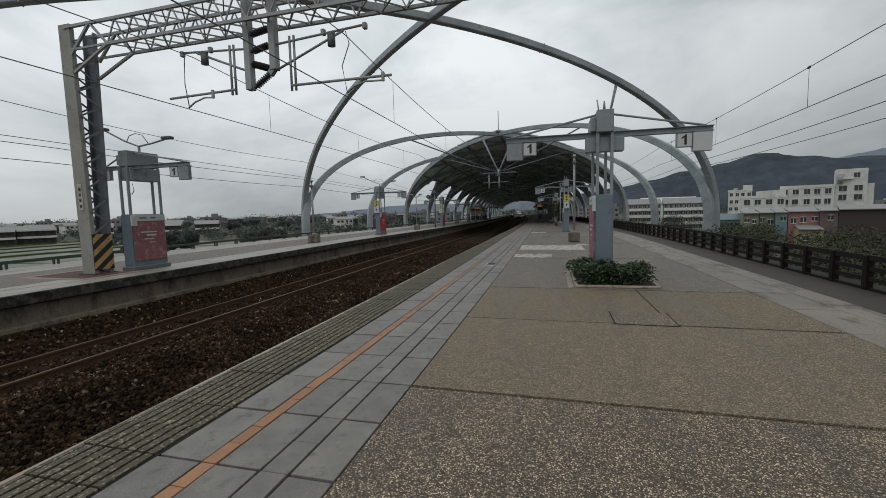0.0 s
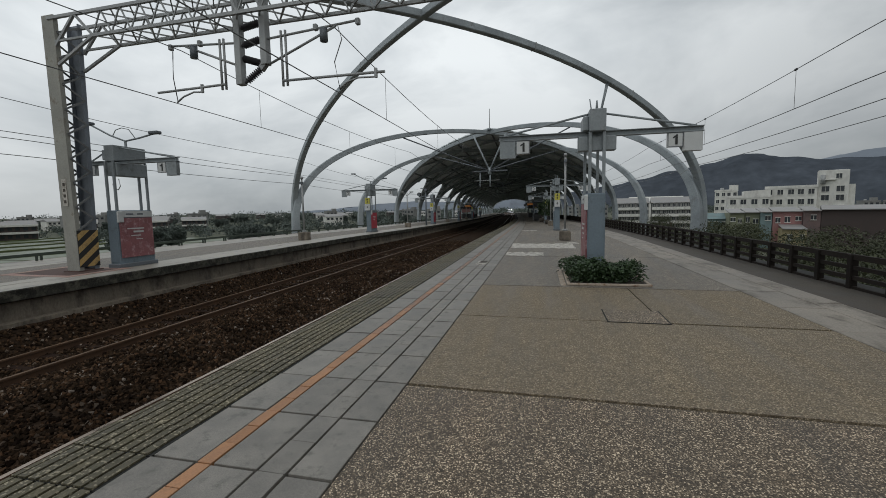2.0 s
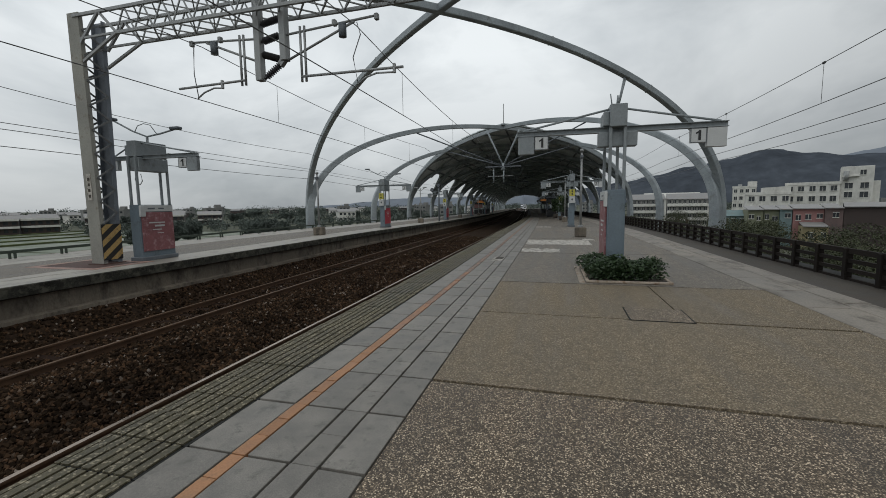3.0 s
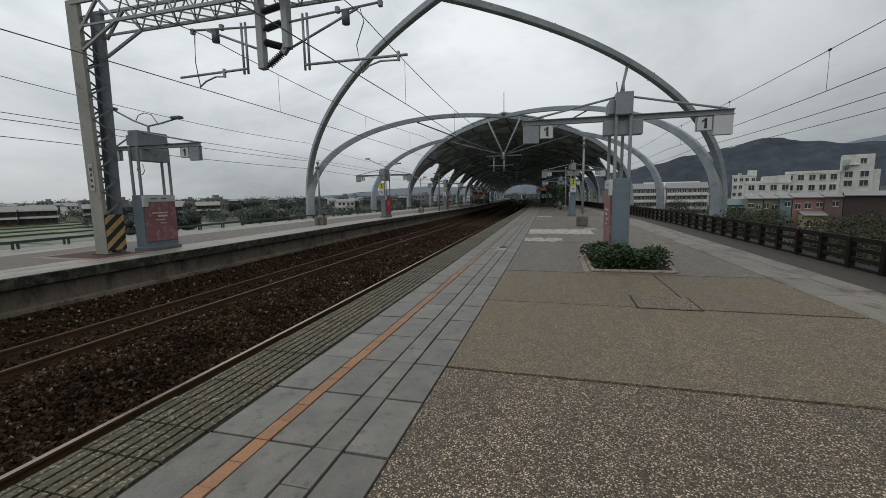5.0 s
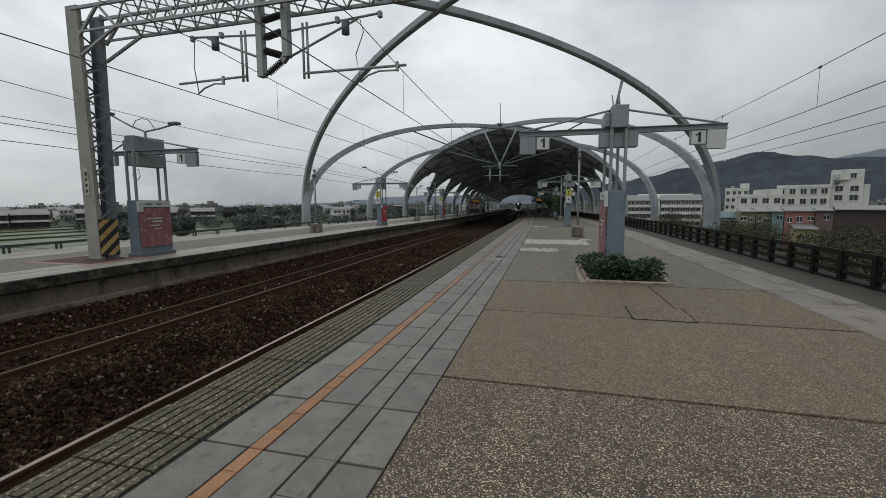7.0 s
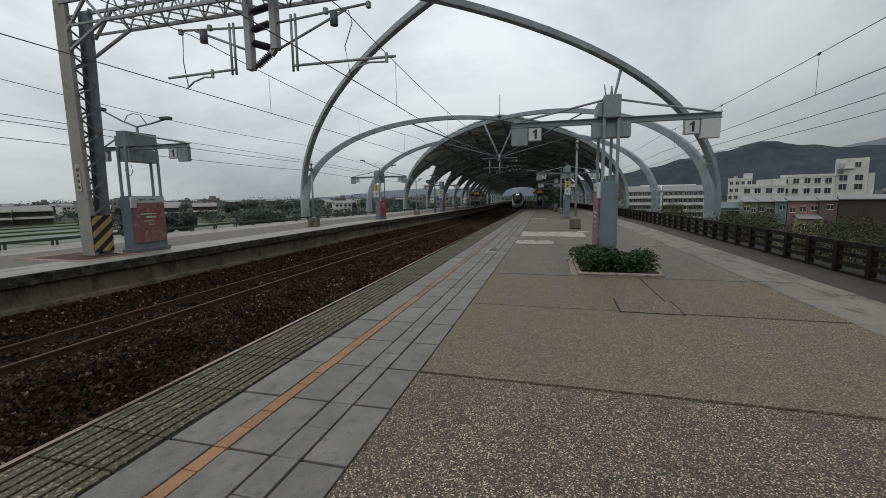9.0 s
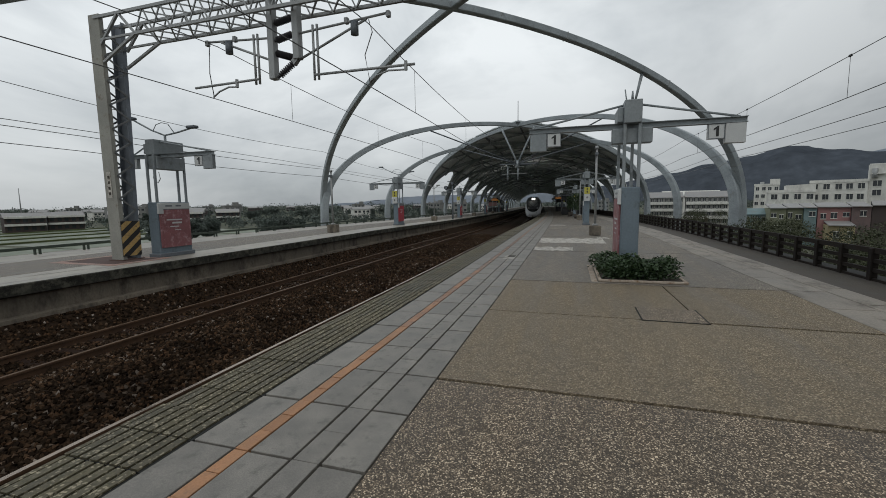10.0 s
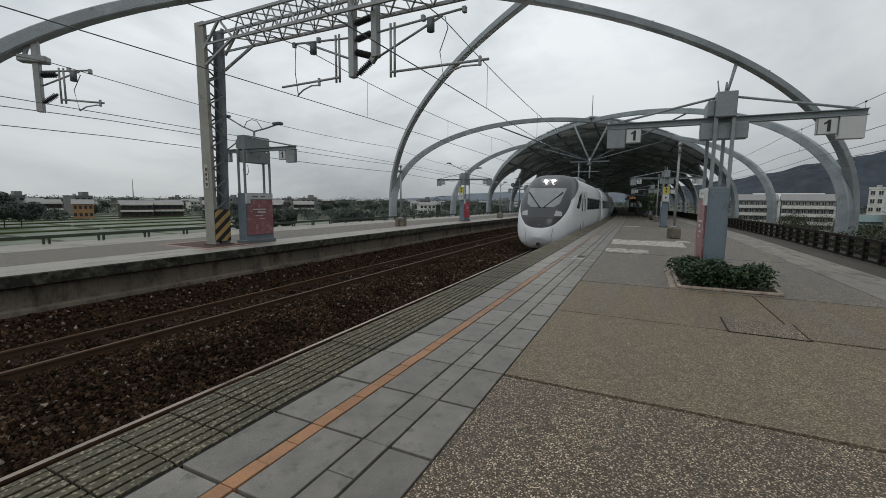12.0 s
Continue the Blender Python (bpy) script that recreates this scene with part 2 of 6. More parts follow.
M = {
    "tile": shade("grey_stone_tile", (0.192, 0.178, 0.157), 0.55, vary=0.3, scale=3.5, grain=140, tint=0.13, dirt=(0.11, 0.1045, 0.08918), dirt_amount=0.25, bump=0.1),
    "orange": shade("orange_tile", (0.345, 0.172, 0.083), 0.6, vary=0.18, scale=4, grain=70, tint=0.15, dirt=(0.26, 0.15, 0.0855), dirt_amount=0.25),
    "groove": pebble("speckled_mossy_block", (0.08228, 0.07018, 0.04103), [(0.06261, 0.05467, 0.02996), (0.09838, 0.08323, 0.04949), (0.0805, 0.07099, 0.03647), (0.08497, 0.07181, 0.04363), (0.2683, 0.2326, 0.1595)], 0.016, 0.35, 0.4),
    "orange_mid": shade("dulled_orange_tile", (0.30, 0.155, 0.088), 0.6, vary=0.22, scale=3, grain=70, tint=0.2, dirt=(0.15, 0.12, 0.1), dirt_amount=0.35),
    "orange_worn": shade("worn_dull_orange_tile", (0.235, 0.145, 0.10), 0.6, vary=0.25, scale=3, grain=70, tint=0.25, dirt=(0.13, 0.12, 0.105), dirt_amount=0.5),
    "joint": shade("dark_joint", (0.018, 0.018, 0.016), 0.9, vary=0.3),
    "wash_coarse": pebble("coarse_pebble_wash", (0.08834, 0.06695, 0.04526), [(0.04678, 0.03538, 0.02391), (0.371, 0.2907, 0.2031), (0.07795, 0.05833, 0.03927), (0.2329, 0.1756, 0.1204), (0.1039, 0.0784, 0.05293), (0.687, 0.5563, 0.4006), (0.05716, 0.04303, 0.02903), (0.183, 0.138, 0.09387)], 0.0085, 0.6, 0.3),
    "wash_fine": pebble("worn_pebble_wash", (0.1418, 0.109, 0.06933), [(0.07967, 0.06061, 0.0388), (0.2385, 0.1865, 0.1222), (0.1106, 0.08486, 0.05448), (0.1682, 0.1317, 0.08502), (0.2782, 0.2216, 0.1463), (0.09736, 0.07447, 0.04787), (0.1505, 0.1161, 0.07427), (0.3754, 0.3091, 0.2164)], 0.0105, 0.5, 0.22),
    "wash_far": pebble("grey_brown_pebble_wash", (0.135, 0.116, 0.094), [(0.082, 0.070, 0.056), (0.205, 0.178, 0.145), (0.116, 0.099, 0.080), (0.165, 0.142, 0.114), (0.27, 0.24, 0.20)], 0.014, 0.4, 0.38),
    "strip": shade("pale_smooth_concrete", (0.222, 0.195, 0.162), 0.6, tint=0.13, vary=0.28, scale=1.2, grain=50, dirt=(0.1078, 0.092, 0.0731), dirt_amount=0.45, stretch=(1, 0.4, 1)),
    # Paler base than the near strip: the low-angle wet sheen is painted in.
    "strip_wet": shade("damp_concrete_sheen_tint", (0.315, 0.29, 0.25), 0.55, vary=0.25, scale=1.0, grain=50, dirt=(0.14, 0.13, 0.115), dirt_amount=0.35, stretch=(1, 0.35, 1)),
    "patch": shade("worn_white_patch", (0.50, 0.47, 0.42), 0.7, vary=0.25, scale=2.6, grain=50, dirt=(0.15, 0.125, 0.095), dirt_amount=0.5),
    "kerb": shade("dark_kerb", (0.058, 0.048, 0.038), 0.8, vary=0.3, scale=2),
    "concrete": shade("weathered_concrete", (0.185, 0.157, 0.122), 0.85, vary=0.28, scale=0.9, grain=30, dirt=(0.075, 0.063, 0.05), dirt_amount=0.45, stretch=(1, 1, 0.5)),
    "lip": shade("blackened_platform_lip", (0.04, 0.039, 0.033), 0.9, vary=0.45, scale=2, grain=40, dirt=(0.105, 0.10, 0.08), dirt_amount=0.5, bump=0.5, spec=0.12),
    "ballast": shade("rusty_ballast", (0.036, 0.0225, 0.0142), 0.85, vary=0.5, scale=2.5, grain=18, tint=0.0, dirt=(0.0132, 0.00873, 0.00595), dirt_amount=0.4, bump=0.9, spec=0.08),
    "rail": shade("rusty_rail", (0.085, 0.044, 0.022), 0.75, 0.0, vary=0.25, scale=4, grain=60, bump=0.2),
    "railhead": shade("polished_rail_head", (0.36, 0.29, 0.235), 0.3, 0.85, vary=0.12, scale=5, grain=60, bump=0.05),
    "railhead_dull": shade("dull_rail_head", (0.13, 0.08, 0.048), 0.6, 0.2, vary=0.2, scale=5, grain=60, bump=0.05),
    "sleeper": shade("stained_sleeper", (0.03, 0.018, 0.013), 0.9, vary=0.3, scale=4, grain=30, spec=0.1),
    "steel": shade("grey_painted_steel", (0.305, 0.337, 0.352), 0.5, 0.1, vary=0.25, scale=0.9, grain=25, dirt=(0.214, 0.2247, 0.2247), dirt_amount=0.15, bump=0.05),
    "steel_box": shade("dull_grey_panel_paint", (0.25, 0.275, 0.285), 0.5, vary=0.15, scale=1.2, grain=25, dirt=(0.16, 0.17, 0.17), dirt_amount=0.2, bump=0.05),
    "steel_dark": shade("dark_grey_painted_steel", (0.125, 0.14, 0.155), 0.5, vary=0.15, scale=1.5, grain=30, bump=0.05),
    "steel_blue": shade("blue_grey_panel", (0.145, 0.185, 0.215), 0.5, vary=0.12, scale=1.4, grain=30, dirt=(0.10, 0.12, 0.13), dirt_amount=0.2, bump=0.05),
    "galv": shade("galvanised_steel", (0.325, 0.332, 0.328), 0.55, 0.35, vary=0.2, scale=2, grain=40, bump=0.08),
    # Mast steel in two tones: lit front channel, back channel with shade painted in.
    "mast": shade("weathered_mast_steel_lit", (0.30, 0.294, 0.26), 0.65, vary=0.15, scale=1.5, grain=30, dirt=(0.176, 0.143, 0.11), dirt_amount=0.2),
    "mast_shade": shade("shaded_mast_steel", (0.18, 0.20, 0.228), 0.55, vary=0.15, scale=1.5, grain=30, bump=0.05),
    "mast_lace": shade("dull_lacing_steel", (0.16, 0.165, 0.165), 0.6, vary=0.2, scale=2, grain=40),
    "roof": shade("grey_roof_sheet", (0.76, 0.80, 0.81), 0.6, 0.1, vary=0.25, scale=0.6, grain=14, bump=0.1),
    "insul": shade("brown_black_insulator", (0.045, 0.042, 0.045), 0.3, vary=0.2),
    "wire": shade("dark_wire", (0.17, 0.172, 0.175), 0.6, 0.3, vary=0.1),
    "black": shade("black_paint", (0.025, 0.025, 0.025), 0.6, vary=0.2, scale=5),
    "yellow": shade("faded_yellow_paint", (0.50, 0.34, 0.13), 0.6, vary=0.2, scale=6, dirt=(0.2, 0.14, 0.08), dirt_amount=0.3),
    "sign_white": shade("white_sign_face", (0.55, 0.56, 0.55), 0.45, vary=0.06, scale=3),
    "sign_yellow": shade("yellow_sign_face", (0.50, 0.45, 0.08), 0.45, vary=0.06, scale=3),
    "red_poster": shade("faded_red_poster", (0.24, 0.095, 0.10), 0.5, vary=0.18, scale=3, grain=25, dirt=(0.40, 0.25, 0.26), dirt_amount=0.35),
    "red": shade("red_panel", (0.42, 0.05, 0.07), 0.5, vary=0.12),
    "red_floor": shade("faded_red_floor_paint", (0.33, 0.20, 0.165), 0.75, vary=0.25, scale=2, dirt=(0.2, 0.17, 0.14), dirt_amount=0.4),
    "pit": shade("dark_rusty_floor", (0.075, 0.04, 0.032), 0.85, vary=0.3, scale=3),
    "fence": shade("dark_brown_fence", (0.016, 0.012, 0.0095), 0.8, spec=0.2, vary=0.3, scale=3, grain=40, tint=0.15),
    "fence_green": shade("dark_green_fence", (0.045, 0.06, 0.045), 0.6, vary=0.25, scale=3),
    "planter": shade("planter_kerb", (0.36, 0.30, 0.24), 0.8, vary=0.2, scale=5, dirt=(0.2, 0.12, 0.07), dirt_amount=0.35),
    "soil": shade("soil", (0.05, 0.04, 0.03), 0.95, vary=0.4, scale=8),
    "leaf": shade("shrub_leaf", (0.030, 0.056, 0.019), 0.5, vary=0.35, scale=9, grain=30, bump=0.1),
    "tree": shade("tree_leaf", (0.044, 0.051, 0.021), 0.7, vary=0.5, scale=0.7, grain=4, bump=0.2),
    # Leaf colour lightened and blued to carry the haze of distance.
    "tree_far": shade("haze_tinted_tree_leaf", (0.085, 0.104, 0.090), 0.8, vary=0.4, scale=0.3, grain=2, bump=0.1),
    "bark": shade("bark", (0.09, 0.07, 0.05), 0.9, vary=0.3, scale=4),
    "field": shade("field_ground", (0.060, 0.068, 0.036), 0.9, vary=0.35, scale=0.02, grain=0.6, dirt=(0.09, 0.085, 0.06), dirt_amount=0.3, bump=0.0),
    "paddy": shade("flooded_paddy", (0.13, 0.15, 0.10), 0.5, vary=0.3, scale=0.08, grain=1.2, bump=0.02, dirt=(0.075, 0.10, 0.045), dirt_amount=0.8),
    "bund": shade("grassy_bund", (0.07, 0.085, 0.03), 0.95, vary=0.35, scale=0.5),
    # Aerial haze is put into both hill colours: bluish near, paler far.
    "hill": shade("hazed_wooded_hill", (0.070, 0.080, 0.095), 1.0, vary=0.22, scale=0.006, grain=0.03, bump=0.0, spec=0.0),
    "hill_far": shade("haze_tinted_far_hill", (0.20, 0.225, 0.26), 1.0, vary=0.08, scale=0.003, grain=0.01, bump=0.0, spec=0.0),
    "train_white": shade("white_train_paint", (0.80, 0.81, 0.82), 0.42, vary=0.04, scale=1.2, grain=20, bump=0.0, rough_vary=0.06),
    "train_black": shade("black_train_mask", (0.04, 0.041, 0.044), 0.25, vary=0.08, scale=1.5, bump=0.0, rough_vary=0.05),
    "train_dark": shade("dark_grey_train_mask", (0.062, 0.063, 0.068), 0.35, vary=0.08, scale=1.5, bump=0.0, rough_vary=0.05),
    "train_glass": shade("tinted_train_glass", (0.025, 0.027, 0.03), 0.08, vary=0.1, bump=0.0, rough_vary=0.02),
    # The glass is coloured grey to imitate bright sky reflected in it.
    "windscreen": shade("windscreen_sky_reflection_grey", (0.24, 0.25, 0.255), 0.08, vary=0.1, bump=0.0, rough_vary=0.02, spec=0.9),
    "under": shade("underframe_black", (0.03, 0.028, 0.026), 0.8, vary=0.3),
    "lamp": glow("headlamp_glow", (1.0, 0.97, 0.88), 900.0),
    "lamp_pod": shade("lamp_glass", (0.42, 0.42, 0.42), 0.15, vary=0.1, bump=0.0),
    "wall_white": shade("grimy_white_render", (0.64, 0.63, 0.585), 0.85, vary=0.12, scale=0.25, grain=2, dirt=(0.5, 0.485, 0.45), dirt_amount=0.3, stretch=(1, 1, 0.4), bump=0.05),
    "wall_grey": shade("grey_render", (0.21, 0.21, 0.20), 0.85, vary=0.15, scale=0.25, grain=2, dirt=(0.2, 0.195, 0.19), dirt_amount=0.3, stretch=(1, 1, 0.4)),
    "win": shade("dark_window_pane", (0.045, 0.05, 0.055), 0.15, vary=0.25, scale=0.6, bump=0.0),
    "pink": shade("pink_wall", (0.31, 0.16, 0.15), 0.85, vary=0.15, scale=0.5, dirt=(0.25, 0.16, 0.15), dirt_amount=0.3),
    "green": shade("pale_green_wall", (0.19, 0.20, 0.13), 0.85, vary=0.15, scale=0.5, dirt=(0.18, 0.2, 0.14), dirt_amount=0.3),
    "blue": shade("pale_blue_wall", (0.17, 0.24, 0.245), 0.85, vary=0.15, scale=0.5, dirt=(0.18, 0.2, 0.2), dirt_amount=0.3),
    "ochre": shade("yellow_wall", (0.33, 0.28, 0.16), 0.85, vary=0.15, scale=0.5, dirt=(0.28, 0.22, 0.12), dirt_amount=0.3),
    "orange_wall": shade("orange_house_wall", (0.36, 0.21, 0.10), 0.85, vary=0.12, scale=0.4),
    "rose": shade("faded_rose_wall", (0.15, 0.105, 0.10), 0.85, vary=0.2, scale=0.5, dirt=(0.1, 0.085, 0.08), dirt_amount=0.35),
    "brown_shed": shade("brown_metal_shed", (0.055, 0.040, 0.036), 0.7, vary=0.2, scale=0.5),
    "tin": shade("pale_tin_roof", (0.27, 0.265, 0.26), 0.5, 0.2, vary=0.15, scale=0.4, dirt=(0.3, 0.25, 0.22), dirt_amount=0.3),
}

# ---- line of the railway: a slight bend to the left and a slight fall ----
GRADE = 0.0085


def bend(y):
    if y < 0:
        return -0.017 * y
    if y < 90:
        return -0.017 * y - y * y / 2900
    return -0.017 * 90 - 8100 / 2900 - 0.079 * (y - 90) - 8.2e-5 * max(0.0, y - 250) ** 2


def slope(y):
    return 0.017 if y < 0 else 0.017 + y / 1450 if y < 90 else 0.079 + 1.64e-4 * max(0.0, y - 250)


def fall(y):
    return -GRADE * max(0.0, min(y, 100.0) - 20) - 0.0053 * max(0.0, y - 100)


def on(x, y, z=0.0):
    """A point x to the right of the line's base, y along it and z above the platform."""
    return Vector((x + bend(y), y, z + fall(y)))


def at(x, y, z=0.0, turn=0.0):
    """A pose on the line, turned with its heading."""
    return Matrix.Translation(on(x, y, z)) @ pose(0, 0, 0, 0, 0, math.degrees(math.atan(slope(y))) + turn)


# ---- mesh helpers ----


def part(name, bm, material, parent=None, label="", smooth=False):
    me = bpy.data.meshes.new(name)
    bm.normal_update()
    bm.to_mesh(me)
    bm.free()
    for mt in material if isinstance(material, (list, tuple)) else [material]:
        me.materials.append(mt)
    if smooth:
        me.polygons.foreach_set("use_smooth", [True] * len(me.polygons))
    ob = new(name, me)
    if parent is not None:
        ob.parent = parent
    if label:
        ob["label"] = label
    return ob


def holder(name, m=None):
    ob = new(name)
    if m is not None:
        ob.matrix_basis = m
    return ob


def box(bm, x0, x1, y0, y1, z0, z1, bevel=0.0, m=None, mat=0):
    vs = [bm.verts.new((x, y, z)) for x in (x0, x1) for y in (y0, y1) for z in (z0, z1)]
    fs = [bm.faces.new([vs[i] for i in q]) for q in ((0, 1, 3, 2), (4, 6, 7, 5), (0, 4, 5, 1), (2, 3, 7, 6), (0, 2, 6, 4), (1, 5, 7, 3))]
    for f in fs:
        f.material_index = mat
    if m is not None:
        bmesh.ops.transform(bm, matrix=m, verts=vs)
    if bevel:
        es = list({e for f in fs for e in f.edges})
        bmesh.ops.bevel(bm, geom=es, offset=bevel, segments=1, affect="EDGES")
    return bm


def bx(*a, **k):
    return box(bmesh.new(), *a, **k)


def tube(bm, a, b, r, r2=None, n=8, mat=0):
    a, b = Vector(a), Vector(b)
    r2 = r if r2 is None else r2
    q = (b - a).to_track_quat("Z", "Y")
    ra = [bm.verts.new(a + q @ Vector((r * math.cos(i * math.tau / n), r * math.sin(i * math.tau / n), 0))) for i in range(n)]
    rb = [bm.verts.new(b + q @ Vector((r2 * math.cos(i * math.tau / n), r2 * math.sin(i * math.tau / n), 0))) for i in range(n)]
    fs = [bm.faces.new((ra[i], ra[(i + 1) % n], rb[(i + 1) % n], rb[i])) for i in range(n)]
    fs += [bm.faces.new(ra[::-1]), bm.faces.new(rb)]
    for f in fs:
        f.material_index = mat
        f.smooth = len(f.verts) == 4
    return bm


def tb(*a, **k):
    return tube(bmesh.new(), *a, **k)


def bar(bm, a, b, w, h, up=(0, 0, 1), mat=0):
    """A rectangular bar from a to b, w wide and h high."""
    a, b = Vector(a), Vector(b)
    d = (b - a).normalized()
    s = d.cross(Vector(up))
    if s.length < 1e-4:
        s = d.cross(Vector((1, 0, 0)))
    s.normalize()
    u = s.cross(d)
    ca = [a + s * (i * w / 2) + u * (j * h / 2) for i, j in ((-1, -1), (1, -1), (1, 1), (-1, 1))]
    cb = [c + (b - a) for c in ca]
    va, vb = [bm.verts.new(c) for c in ca], [bm.verts.new(c) for c in cb]
    fs = [bm.faces.new((va[i], va[(i + 1) % 4], vb[(i + 1) % 4], vb[i])) for i in range(4)] + [bm.faces.new(va[::-1]), bm.faces.new(vb)]
    for f in fs:
        f.material_index = mat
    return bm


def br(*a, **k):
    return bar(bmesh.new(), *a, **k)


def path_tube(bm, pts, r, n=6, mat=0):
    """A round wire or pipe along points."""
    pts = [Vector(p) for p in pts]
    rings = []
    for i, p in enumerate(pts):
        d = (pts[min(i + 1, len(pts) - 1)] - pts[max(i - 1, 0)]).normalized()
        q = d.to_track_quat("Z", "Y")
        rings.append([bm.verts.new(p + q @ Vector((r * math.cos(k * math.tau / n), r * math.sin(k * math.tau / n), 0))) for k in range(n)])
    for a, b in zip(rings, rings[1:]):
        for k in range(n):
            f = bm.faces.new((a[k], a[(k + 1) % n], b[(k + 1) % n], b[k]))
            f.smooth, f.material_index = True, mat
    bm.faces.new(rings[0][::-1])
    bm.faces.new(rings[-1])
    return bm


def sweep(profile, ys, close=True, mat=0):
    """A profile of (x, z) carried along the line at the stations ys."""
    bm = bmesh.new()
    rings = [[bm.verts.new(on(x, y, z)) for x, z in profile] for y in ys]
    k = len(profile)
    for a, b in zip(rings, rings[1:]):
        for i in range(k if close else k - 1):
            bm.faces.new((a[i], a[(i + 1) % k], b[(i + 1) % k], b[i])).material_index = mat
    if close:
        bm.faces.new(rings[0])
        bm.faces.new(rings[-1][::-1])
    bmesh.ops.recalc_face_normals(bm, faces=bm.faces)
    return bm


def cut(bm, co, no, keep_above=True):
    geom = bm.verts[:] + bm.edges[:] + bm.faces[:]
    bmesh.ops.bisect_plane(bm, geom=geom, plane_co=co, plane_no=no, clear_inner=keep_above, clear_outer=not keep_above, dist=1e-5)
    return bm


def stations(y0, y1, step):
    n = max(1, round((y1 - y0) / step))
    return [y0 + (y1 - y0) * i / n for i in range(n + 1)]


RAIL_Z = -1.1
NEAR_X, FAR_X = -3.56, -7.87
EDGE_N, EDGE_F = -1.85, -9.35
FENCE_N, FENCE_F = 6.4, -15.5
Y0, Y1 = -14.0, 290.0

# ---- ground and distance ----
GROUND_Z = -8.0


def make_ground():
    bm = bmesh.new()
    bmesh.ops.create_grid(bm, x_segments=40, y_segments=40, size=4800)
    g = part("ground", bm, M["field"])
    g.location = (0, 0, GROUND_Z)
    tagged(g, "flat green and brown farmland below the raised station", "ground", kind="structure")
    # viaduct under the station, so that the platforms do not hang in the air
    bm = sweep([(-17.6, -1.75), (9.9, -1.75), (9.9, -2.6), (3, -3.4), (2, -8.2), (-9, -8.2), (-10, -3.4), (-17.6, -2.6)], stations(-40, 420, 20))
    tagged(part("viaduct", bm, M["concrete"]), "grey concrete railway viaduct that carries tracks and platforms", "viaduct", kind="structure")


def make_hills():
    rnd = random.Random(4)

    def ridge(name, dist, a0, a1, heights, mat, label, depth=900):
        bm = bmesh.new()
        n = 160
        rows = []
        for j in range(9):
            row = []
            for i in range(n + 1):
                a = a0 + (a1 - a0) * i / n
                t = i / n * (len(heights) - 1)
                k = min(int(t), len(heights) - 2)
                f = t - k
                f = f * f * (3 - 2 * f)
                h = heights[k] * (1 - f) + heights[k + 1] * f
                h *= 1 + 0.03 * noise.noise(Vector((i * 0.23, j * 0.4, dist * 0.01))) + 0.02 * noise.noise(Vector((i * 0.9, j, 3)))
                d = dist + depth * j / 8 + 60 * noise.noise(Vector((i * 0.15, j * 0.7, 1)))
                z = h * math.sin(j / 8 * math.pi / 2) ** 0.8
                row.append(bm.verts.new((math.sin(a) * d, math.cos(a) * d, GROUND_Z - 5 + z)))
            rows.append(row)
        for p, q in zip(rows, rows[1:]):
            for i in range(n):
                bm.faces.new((p[i], p[i + 1], q[i + 1], q[i])).smooth = True
        tagged(part(name, bm, mat), label, "hill", kind="structure")

    r = radians
    elev = [1.2, 1.6, 2.0, 2.5, 3.2, 4.0, 4.6, 5.45, 4.75, 4.25, 4.2, 4.5, 4.6, 4.3, 4.6, 5.0, 4.6, 4.2, 4.4, 4.0, 3.6, 3.2, 3.0]
    ridge("backdrop_hills", 2300, r(-3.2), r(73.8), [13 + 2800 * math.tan(r(e)) for e in elev], M["hill"], "dark wooded mountain ridge under low cloud", 500)
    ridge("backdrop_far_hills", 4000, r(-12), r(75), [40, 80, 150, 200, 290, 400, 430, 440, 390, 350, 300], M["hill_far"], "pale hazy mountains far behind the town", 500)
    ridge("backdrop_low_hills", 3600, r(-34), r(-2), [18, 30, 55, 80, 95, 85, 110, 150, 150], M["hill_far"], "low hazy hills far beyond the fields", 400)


make_ground()
make_hills()

# ---- tracks ----


